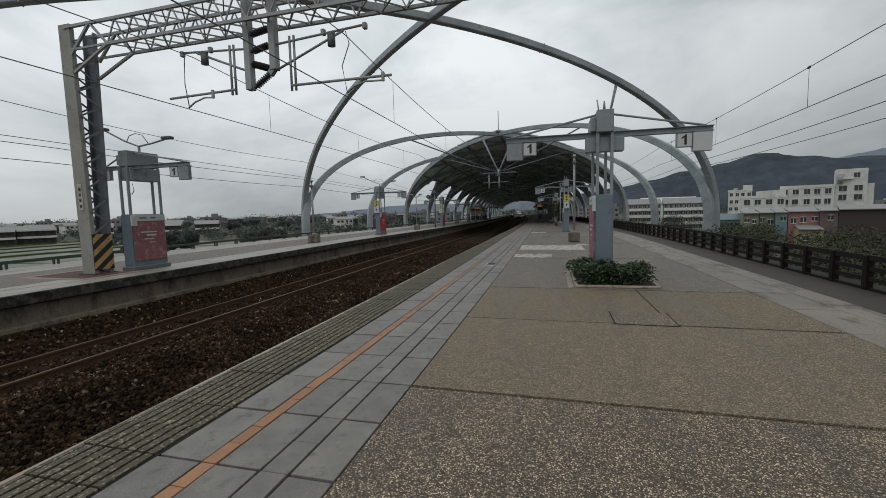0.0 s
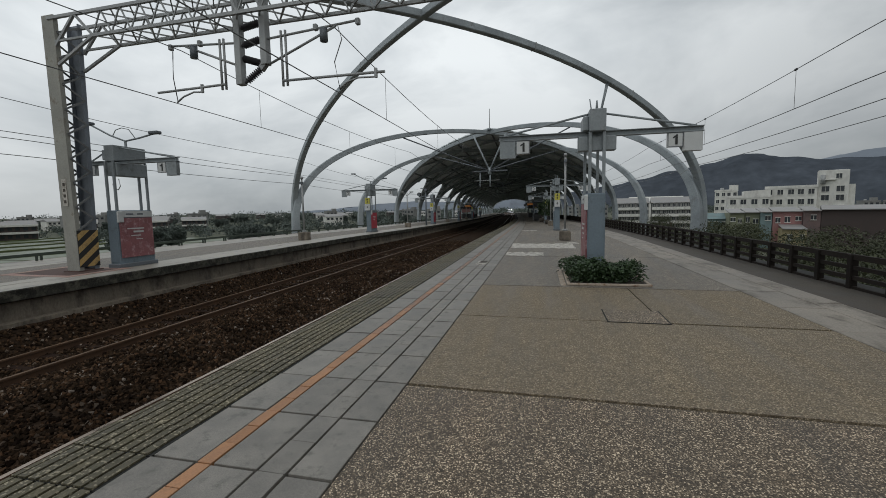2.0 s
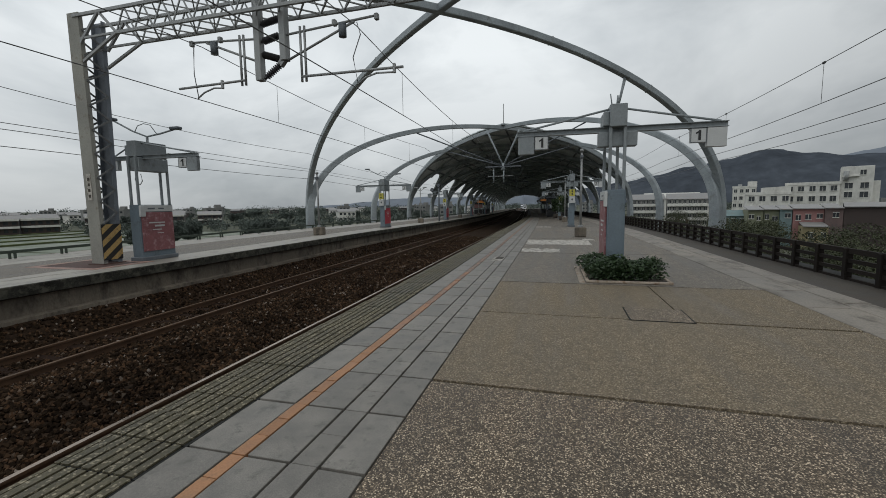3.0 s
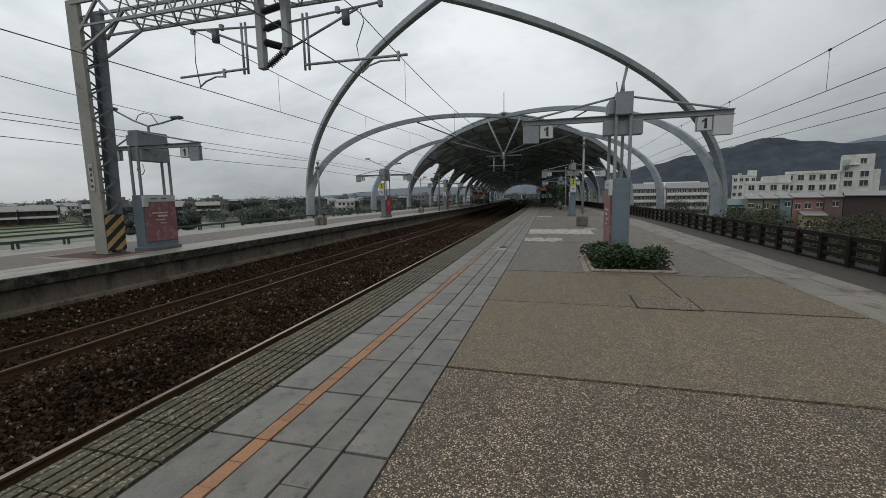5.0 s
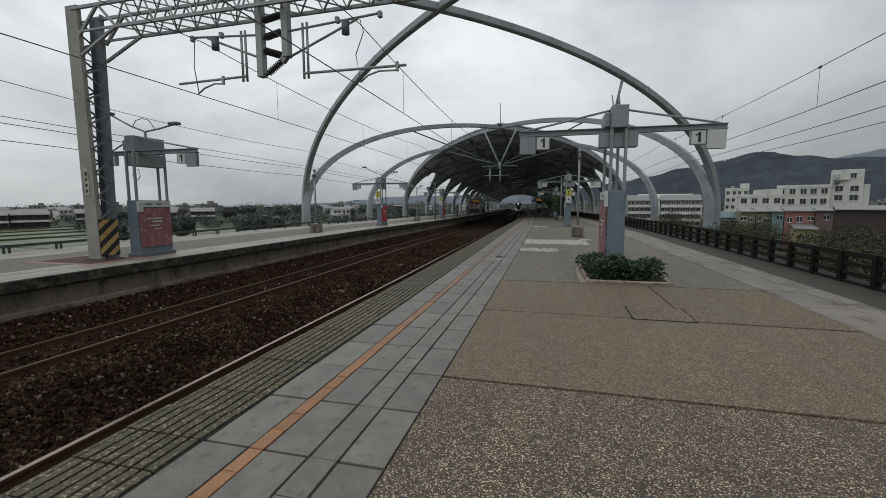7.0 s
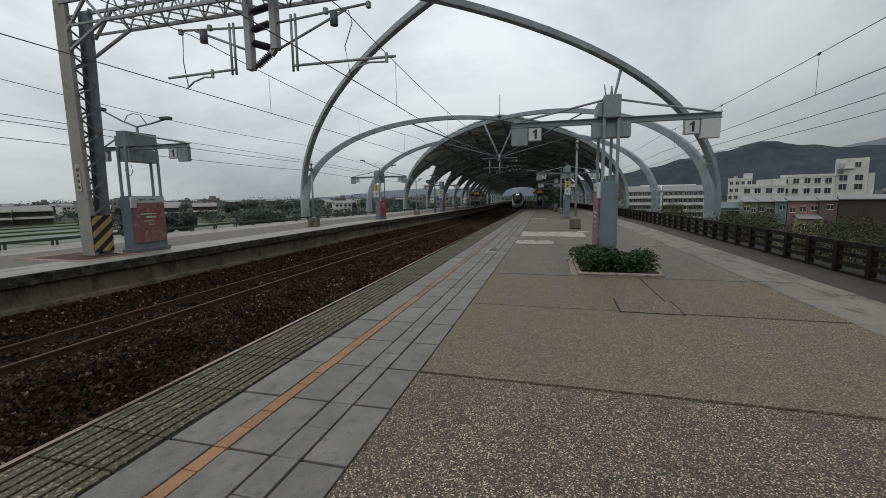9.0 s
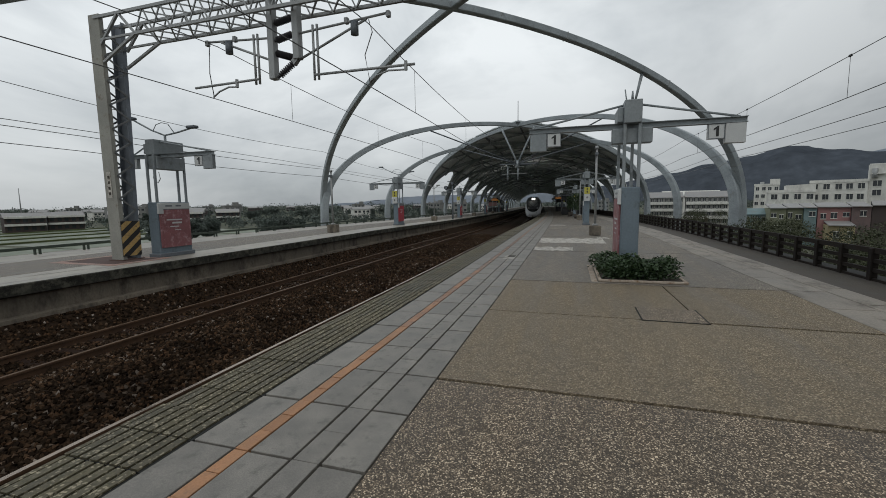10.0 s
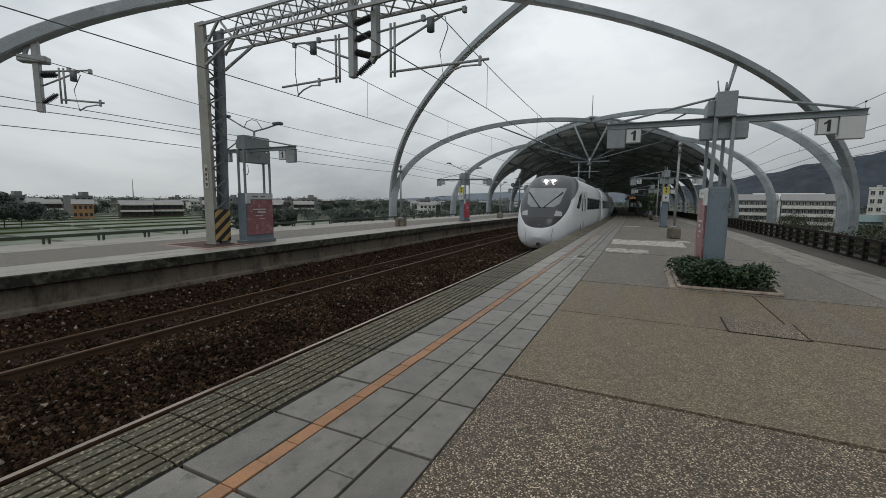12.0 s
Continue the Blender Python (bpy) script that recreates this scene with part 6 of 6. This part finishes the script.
def make_tree(h, spread, seed, leaves, size, label):
    """A tapered trunk with limbs and a crown of many small leaves, standing at its own origin."""
    rnd = random.Random(seed)
    t = holder("tree")
    part("trunk", path_tube(bmesh.new(), [(0, 0, 0), (0.1, 0.05, h * 0.3), (0.0, 0.1, h * 0.6), (0.05, 0, h * 0.8)], 0.05 * h * 0.35, 7), M["bark"], t)
    blobs = []
    for k in range(9):
        a = rnd.random() * math.tau
        rr = spread * rnd.uniform(0.15, 0.75)
        c = Vector((rr * math.cos(a), rr * math.sin(a), h * rnd.uniform(0.45, 0.88)))
        blobs.append((c, spread * rnd.uniform(0.28, 0.5)))
        part("limb", tb((0, 0, h * rnd.uniform(0.25, 0.5)), c, 0.012 * h, 0.004 * h, n=5), M["bark"], t)
    V, F = leaf_cloud(rnd, blobs, leaves, size)
    me = bpy.data.meshes.new("crown")
    me.from_pydata(V, [], F)
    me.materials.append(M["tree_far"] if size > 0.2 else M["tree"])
    o = new("crown", me)
    o.parent = t
    return tagged(t, label, "tree")


def make_vegetation():
    rnd = random.Random(11)
    near = [make_tree(9.0, 3.1, 20 + k, 2600, 0.05, "leafy green tree just outside the platform fence") for k in range(3)]
    spots = [(10.5, 8.5), (12.5, 5.5), (11.8, 11.5), (14.5, 8.0), (15.5, 12.5), (13.0, 15.5), (17.5, 6.5), (18.0, 16.0), (12.5, 31.0), (19.5, 24.0), (22.0, 20.0), (24.5, 31.0), (16.0, 2.0), (10.2, 1.0), (13.8, 10.2), (16.5, 10.0), (20.5, 12.5), (12.0, 19.5), (15.0, 22.0), (22.5, 15.5)]
    for k, (x, y) in enumerate(spots):
        s = rnd.uniform(0.86, 1.0)
        m = Matrix.Translation((x, y, GROUND_Z)) @ pose(0, 0, 0, 0, 0, rnd.random() * 360)
        if k < 3:
            near[k].matrix_basis = m
            near[k].scale = (s, s, s)
            near[k]["group"] = "trees beside the fence"
        else:
            o = copy_thing(near[k % 3], m)
            o.scale = (s, s, s)
    for k, (a, d, sc) in enumerate(((14.2, 62, 1.0), (13.0, 70, 0.85), (21.3, 40, 0.97), (20.0, 44, 0.85), (17.0, 75, 0.75), (9.5, 80, 0.8))):
        x, y = 1.1 + math.sin(radians(a)) * d, -1.95 + math.cos(radians(a)) * d
        o = copy_thing(near[k % 3], Matrix.Translation((x, y, GROUND_Z)) @ pose(0, 0, 0, 0, 0, 77 * k))
        o.scale = (sc, sc, sc)
    far = [make_tree(6.2, 3.6, 40 + k, 1100, 0.205, "broad dark green tree among the fields") for k in range(3)]
    used = 0
    for k in range(110):
        if k < 5:
            a, d = radians(-52 + k * 1.1), 118 + 6 * (k % 3)
        elif k < 9:
            a, d = radians(-36 - (k - 5) * 1.6), 100 + 12 * (k % 3)
        elif k < 14:
            a, d = radians(-77 + (k - 9) * 1.2), 172 + 10 * (k % 2)
        else:
            a, d = radians(rnd.uniform(-85, -14)), 265 + 270 * rnd.random() ** 0.8
        s = rnd.uniform(0.75, 1.15) * (1.7 if 9 <= k < 14 else 1.0)
        m = Matrix.Translation((math.sin(a) * d, math.cos(a) * d, GROUND_Z)) @ pose(0, 0, 0, 0, 0, rnd.random() * 360)
        if used < 3:
            o = far[used]
            o.matrix_basis = m
            o["group"] = "trees in the fields"
        else:
            o = copy_thing(far[k % 3], m)
        o.scale = (s, s, s * 0.95)
        used += 1
    # distant woods, one uneven mass
    blobs = []
    for k in range(1500):
        a, d = radians(rnd.uniform(-92, 70)), rnd.uniform(430, 1500)
        if radians(-14) < a < radians(8) and d < 480:
            continue
        blobs.append((Vector((math.sin(a) * d, math.cos(a) * d, GROUND_Z + rnd.uniform(1, 5))), rnd.uniform(4, 11)))
    V, F = leaf_cloud(rnd, blobs, 90, 1.0)
    me = bpy.data.meshes.new("distant_woods")
    me.from_pydata(V, [], F)
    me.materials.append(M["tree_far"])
    tagged(new("distant_woods", me), "dark hedges and woods far across the plain", "woods", kind="stuff")
    # hedgerows and orchards between the fields
    blobs = []
    for k in range(1000):
        a, d = radians(rnd.uniform(-90, -12)), 185 + 330 * rnd.random()
        if d < 262 and radians(-69) < a < radians(-57):
            continue
        blobs.append((Vector((math.sin(a) * d, math.cos(a) * d, GROUND_Z + rnd.uniform(0.5, 3.0))), rnd.uniform(1.5, 3.8)))
    V, F = leaf_cloud(rnd, blobs, 90, 0.5)
    me = bpy.data.meshes.new("hedgerows")
    me.from_pydata(V, [], F)
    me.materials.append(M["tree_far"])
    tagged(new("hedgerows", me), "dark green hedgerows and orchards across the fields", "hedge", kind="stuff")
    # bushes below the near fence
    blobs = []
    for k in range(120):
        y = rnd.uniform(-4, 60)
        blobs.append((on(7.9 + rnd.random() * 3.5, y, -1.3 + rnd.random() * 1.2), rnd.uniform(0.5, 1.1)))
    V, F = leaf_cloud(rnd, blobs, 420, 0.05)
    me = bpy.data.meshes.new("hedge")
    me.from_pydata(V, [], F)
    me.materials.append(M["tree"])
    tagged(new("hedge", me), "overgrown green bushes outside the fence", "hedge", kind="stuff")
    # flooded paddies and their bunds
    pad = holder("paddy_fields")
    for i in range(9):
        for j in range(7):
            x0, y0 = -60 - i * 21 + rnd.uniform(-2, 2), -30 + j * 24 + rnd.uniform(-2, 2)
            part("paddy", bx(x0 - 19.5, x0, y0, y0 + 22, GROUND_Z - 0.1, GROUND_Z + 0.06), M["paddy"], pad)
            part("bund", bx(x0, x0 + 1.5, y0 - 2, y0 + 22, GROUND_Z - 0.1, GROUND_Z + 0.45, 0.1), M["bund"], pad)
    tagged(pad, "flooded rice paddies with grassy bunds", "field", kind="structure")


make_vegetation()


def window(parent, x, z, w, h, y=-0.0, frame=True):
    o = part("window", bx(x - w / 2, x + w / 2, y - 0.05, y + 0.02, z, z + h), M["win"], parent)
    if frame:
        bm = bmesh.new()
        box(bm, x - w / 2 - 0.08, x + w / 2 + 0.08, y - 0.16, y, z - 0.12, z)
        box(bm, x - w / 2 - 0.06, x + w / 2 + 0.06, y - 0.22, y, z + h, z + h + 0.1)
        box(bm, x - 0.03, x + 0.03, y - 0.07, y - 0.05, z, z + h)
        part("window_frame", bm, M["wall_white"], o)


def make_house(w, d, storeys, wall, roof, label, seed, pitched=False, cols=4, frame=True, sh=3.1, attic=True):
    """A block house whose front faces -y, standing at its own origin."""
    rnd = random.Random(seed)
    h = holder("house")
    H = storeys * sh
    part("wall", bx(-w / 2, w / 2, 0, d, 0, H, 0.05), wall, h)
    if pitched:
        bm = bmesh.new()
        pts = [(-w / 2 - 0.4, -0.5, H), (w / 2 + 0.4, -0.5, H), (w / 2 + 0.4, d / 2, H + d * 0.22), (-w / 2 - 0.4, d / 2, H + d * 0.22), (-w / 2 - 0.4, d + 0.5, H), (w / 2 + 0.4, d + 0.5, H)]
        v = [bm.verts.new(p) for p in pts]
        for q in ((0, 1, 2, 3), (3, 2, 5, 4), (0, 3, 4), (1, 5, 2), (0, 4, 5, 1)):
            bm.faces.new([v[i] for i in q])
        part("roof", bm, roof, h)
    else:
        bm = bmesh.new()
        box(bm, -w / 2 - 0.15, w / 2 + 0.15, -0.15, 0.1, H, H + 0.7)
        box(bm, -w / 2 - 0.15, w / 2 + 0.15, d - 0.1, d + 0.15, H, H + 0.7)
        box(bm, -w / 2 - 0.15, -w / 2 + 0.1, 0.1, d - 0.1, H, H + 0.7)
        box(bm, w / 2 - 0.1, w / 2 + 0.15, 0.1, d - 0.1, H, H + 0.7)
        part("parapet", bm, wall, h)
        if not attic:
            part("roof_slab", bx(-w / 2 + 0.1, w / 2 - 0.1, 0.1, d - 0.1, H, H + 0.25), M["tin"], h)
    if not pitched and attic:
        part("stair_tower", bx(w * 0.12, w * 0.12 + 3.2, d * 0.3, d * 0.3 + 3, H, H + 2.6, 0.05), wall, h)
        part("water_tank", tb((-w * 0.2, d * 0.5, H), (-w * 0.2, d * 0.5, H + 1.6), 0.7, n=10), M["galv"], h)
    for f in range(storeys):
        for c in range(cols):
            window(h, -w / 2 + w * (c + 0.5) / cols + rnd.uniform(-0.15, 0.15), f * sh + 1.0, min(1.8, w / cols * 0.55), 1.35, 0, frame)
    return tagged(h, label, "house")


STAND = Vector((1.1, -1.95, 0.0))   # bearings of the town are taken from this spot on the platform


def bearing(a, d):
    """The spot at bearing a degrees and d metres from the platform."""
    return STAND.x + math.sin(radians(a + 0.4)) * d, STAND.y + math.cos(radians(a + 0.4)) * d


def facing(x, y, extra=0.0):
    """The turn by which a house's front looks towards the station."""
    return math.degrees(math.atan2(-x, y)) + extra


def make_town():
    rnd = random.Random(21)

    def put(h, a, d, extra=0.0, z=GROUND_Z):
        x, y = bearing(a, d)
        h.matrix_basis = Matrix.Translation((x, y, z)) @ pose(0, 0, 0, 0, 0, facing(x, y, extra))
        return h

    # the long white block on the town side, with its tower
    white = make_house(11, 11, 5, M["wall_white"], None, "white rendered five-storey block with small dark windows", 1, cols=5, sh=2.68, attic=False)
    part("stair_block", bx(5.5, 11.6, 1.0, 8, 0, 17.8, 0.08), M["wall_white"], white)
    part("roof_tank", tb((6.5, 0.6, 14.2), (6.5, 0.6, 16.6), 0.55, n=10), M["galv"], white, "grey rooftop water tank")
    part("stair_canopy", bx(5.7, 9.0, 0.2, 1.0, 15.2, 15.4), M["wall_white"], white)
    window(white, 9.6, 15.6, 1.1, 1.2, 1.0)
    for z in (4.0, 7.0, 9.9, 12.2):
        for x in (7.1, 10.0):
            window(white, x, z, 1.5, 1.4, 1.0)
    part("annex", bx(11.6, 12.9, 2.0, 8, 0, 14.0, 0.08), M["wall_white"], white)
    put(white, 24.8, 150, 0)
    low = make_house(9.6, 8, 4, M["wall_white"], None, "grimy white four-storey house with stepped gable", 2, cols=4, sh=2.75, attic=False)
    bm = bmesh.new()
    v = [bm.verts.new(p) for p in ((-1.2, -0.05, 11.6), (4.8, -0.05, 11.6), (4.8, -0.05, 13.2), (-1.2, -0.05, 12.9), (-1.2, 6, 11.6), (4.8, 6, 11.6), (4.8, 6, 13.2), (-1.2, 6, 12.9))]
    for q in ((0, 1, 2, 3), (5, 4, 7, 6), (1, 5, 6, 2), (4, 0, 3, 7), (3, 2, 6, 7)):
        bm.faces.new([v[i] for i in q])
    part("upper_storey", bm, M["wall_white"], low)
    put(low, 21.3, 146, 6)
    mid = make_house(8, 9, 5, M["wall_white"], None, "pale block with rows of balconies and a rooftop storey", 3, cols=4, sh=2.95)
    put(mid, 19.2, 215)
    for k in range(2):
        b = make_house(13, 10, 4, M["wall_grey"], M["tin"], "grey block with white balcony bands and tin roof", 30 + k, cols=8, pitched=True, sh=2.6)
        for f in range(4):
            part("balcony_band", bx(-6.6, 6.6, -1.0, 0.0, f * 2.6 - 0.1, f * 2.6 + 0.85, 0.03), M["wall_white"], b, "white balcony parapet")
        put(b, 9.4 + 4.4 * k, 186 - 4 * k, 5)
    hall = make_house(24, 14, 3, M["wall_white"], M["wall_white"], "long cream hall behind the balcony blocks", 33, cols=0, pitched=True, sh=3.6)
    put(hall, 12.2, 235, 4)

    def painted_shed(a0, a1, height, mat, dist, label, seed, panes):
        """A shallow-roofed shed whose front spans the bearings a0 to a1."""
        r2 = random.Random(seed)
        w = dist * (math.tan(radians((a1 - a0) / 2))) * 2
        sd = holder("shed")
        part("wall", bx(-w / 2, w / 2, 0, 9, 0, height, 0.04), M[mat], sd)
        bm = bmesh.new()
        v = [bm.verts.new(p) for p in ((-w / 2, -0.7, height + 0.02), (w / 2, -0.7, height + 0.02), (w / 2, 9.2, height + 0.75), (-w / 2, 9.2, height + 0.75), (-w / 2, -0.7, height + 0.16), (w / 2, -0.7, height + 0.16), (w / 2, 9.2, height + 0.9), (-w / 2, 9.2, height + 0.9))]
        for q in ((3, 2, 1, 0), (4, 5, 6, 7), (0, 1, 5, 4), (2, 3, 7, 6), (0, 4, 7, 3), (1, 2, 6, 5)):
            bm.faces.new([v[i] for i in q])
        part("roof", bm, M["tin"], sd, "pale low-pitched tin roof")
        for k in range(panes):
            window(sd, -w / 2 + w * (k + 0.5) / panes + r2.uniform(-0.3, 0.3), height - r2.uniform(1.6, 2.3), r2.uniform(0.6, 1.0), r2.uniform(0.7, 1.1))
            if r2.random() < 0.6:
                window(sd, -w / 2 + w * (k + 0.5) / panes + r2.uniform(-0.4, 0.4), height - r2.uniform(4.4, 5.0), 0.8, 0.9)
        tagged(sd, label, "shed", "painted sheds below the white block")
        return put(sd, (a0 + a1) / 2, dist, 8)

    painted_shed(19.6, 21.0, 7.4, "green", 112, "pale green painted shed with tin roof", 50, 2)
    painted_shed(21.05, 22.35, 7.45, "green", 112.5, "pale green painted shed with tin roof", 51, 2)
    painted_shed(22.4, 23.4, 7.5, "blue", 112, "pale blue painted shed with tin roof", 52, 1)
    painted_shed(23.45, 25.9, 7.6, "pink", 112.5, "pink painted shed with tin roof", 53, 3)
    painted_shed(25.95, 27.3, 7.7, "rose", 112, "faded rose shed with tin roof", 54, 1)
    painted_shed(27.35, 38.5, 7.9, "brown_shed", 113, "long dark brown metal shed with tin roof", 55, 0)
    painted_shed(24.3, 26.3, 4.3, "ochre", 106, "low yellow painted shed with tin roof", 56, 2)
    blue = make_house(4.3, 6, 2, M["blue"], M["blue"], "blue-roofed low house near the station", 61, cols=3, pitched=True, sh=3.0)
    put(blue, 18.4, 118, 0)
    # houses across the fields
    kinds = [make_house(11, 8, 2, M["wall_white"], M["tin"], "low white farmhouse with tin roof across the fields", 70, pitched=True, frame=False),
             make_house(9, 8, 3, M["wall_grey"], None, "grey three-storey town house across the fields", 71, frame=False, cols=3),
             make_house(13, 9, 2, M["brown_shed"], M["tin"], "dark metal workshop with pale roof across the fields", 72, pitched=True, frame=False),
             make_house(7, 9, 2, M["orange_wall"], M["tin"], "orange painted house across the fields", 73, pitched=True, frame=False)]
    for k, h in enumerate(kinds):
        put(h, (-60, -56, -50, -67.5)[k], (300, 330, 290, 240)[k], rnd.uniform(-25, 25))
        h["group"] = "houses across the fields"
    # two-storey rows with white balcony bands beyond the paddies
    # Dark brown walls stand in for shade in the recesses behind the balconies.
    row = make_house(12, 8, 2, M["brown_shed"], M["tin"], "two-storey row house, balcony shade put into its dark walls, white bands", 74, cols=5, pitched=True, frame=False, sh=3.1)
    for z in (2.7, 5.7):
        part("balcony_band", bx(-6.1, 6.1, -1.1, 0.0, z, z + 0.85, 0.03), M["wall_white"], row, "white balcony parapet")
    row["group"] = "row houses beyond the paddies"
    put(row, -63.0, 238, 8)
    for a, d, e in ((-59.9, 242, 10), (-55.2, 262, 0), (-49.0, 255, -8), (-70.2, 275, 12), (-45.0, 280, 0)):
        x, y = math.sin(radians(a)) * d, math.cos(radians(a)) * d
        copy_thing(row, Matrix.Translation((x, y, GROUND_Z)) @ pose(0, 0, 0, 0, 0, facing(x, y, e)))
    for k in range(60):
        a, d = rnd.uniform(-84, -12), rnd.uniform(270, 800)
        src = kinds[k % 3]
        x, y = math.sin(radians(a)) * d, math.cos(radians(a)) * d
        copy_thing(src, Matrix.Translation((x, y, GROUND_Z)) @ pose(0, 0, 0, 0, 0, facing(x, y, rnd.uniform(-35, 35))))
    for k in range(22):
        a, d = rnd.uniform(2, 62), rnd.uniform(270, 460)
        src = kinds[(0, 1, 1)[k % 3]]
        x, y = math.sin(radians(a)) * d, math.cos(radians(a)) * d
        copy_thing(src, Matrix.Translation((x, y, GROUND_Z)) @ pose(0, 0, 0, 0, 0, facing(x, y, rnd.uniform(-35, 35))))
    # a thin radio mast on the skyline
    x, y = math.sin(radians(-63)) * 420, math.cos(radians(-63)) * 420
    o = part("radio_mast", tb((0, 0, 0), (0, 0, 24), 0.5, 0.2, n=6), M["galv"])
    o.location = (x, y, GROUND_Z)
    tagged(o, "thin grey radio mast on the skyline", "mast")


make_town()


def motions():
    """The train runs in along the near track and slows a little."""
    for k, car in enumerate(CARS):
        rows = []
        for i in range(25):
            t = i * 0.5
            nose = 18.3 + 28.4 * (12.0 - t) + 0.65 * (12.0 - t) ** 2 + k * CAR_L
            a, b = on(NEAR_X, nose + 5.2), on(NEAR_X, nose + CAR_L - 3.3)
            d = (b - a).normalized()
            yaw = math.degrees(math.atan2(-d.x, d.y))
            pitch = math.degrees(math.asin(d.z))
            o = a - d * 5.2
            rows.append((t, pose(o.x, o.y, o.z, pitch, 0, yaw)))
        walk(car, rows)


motions()
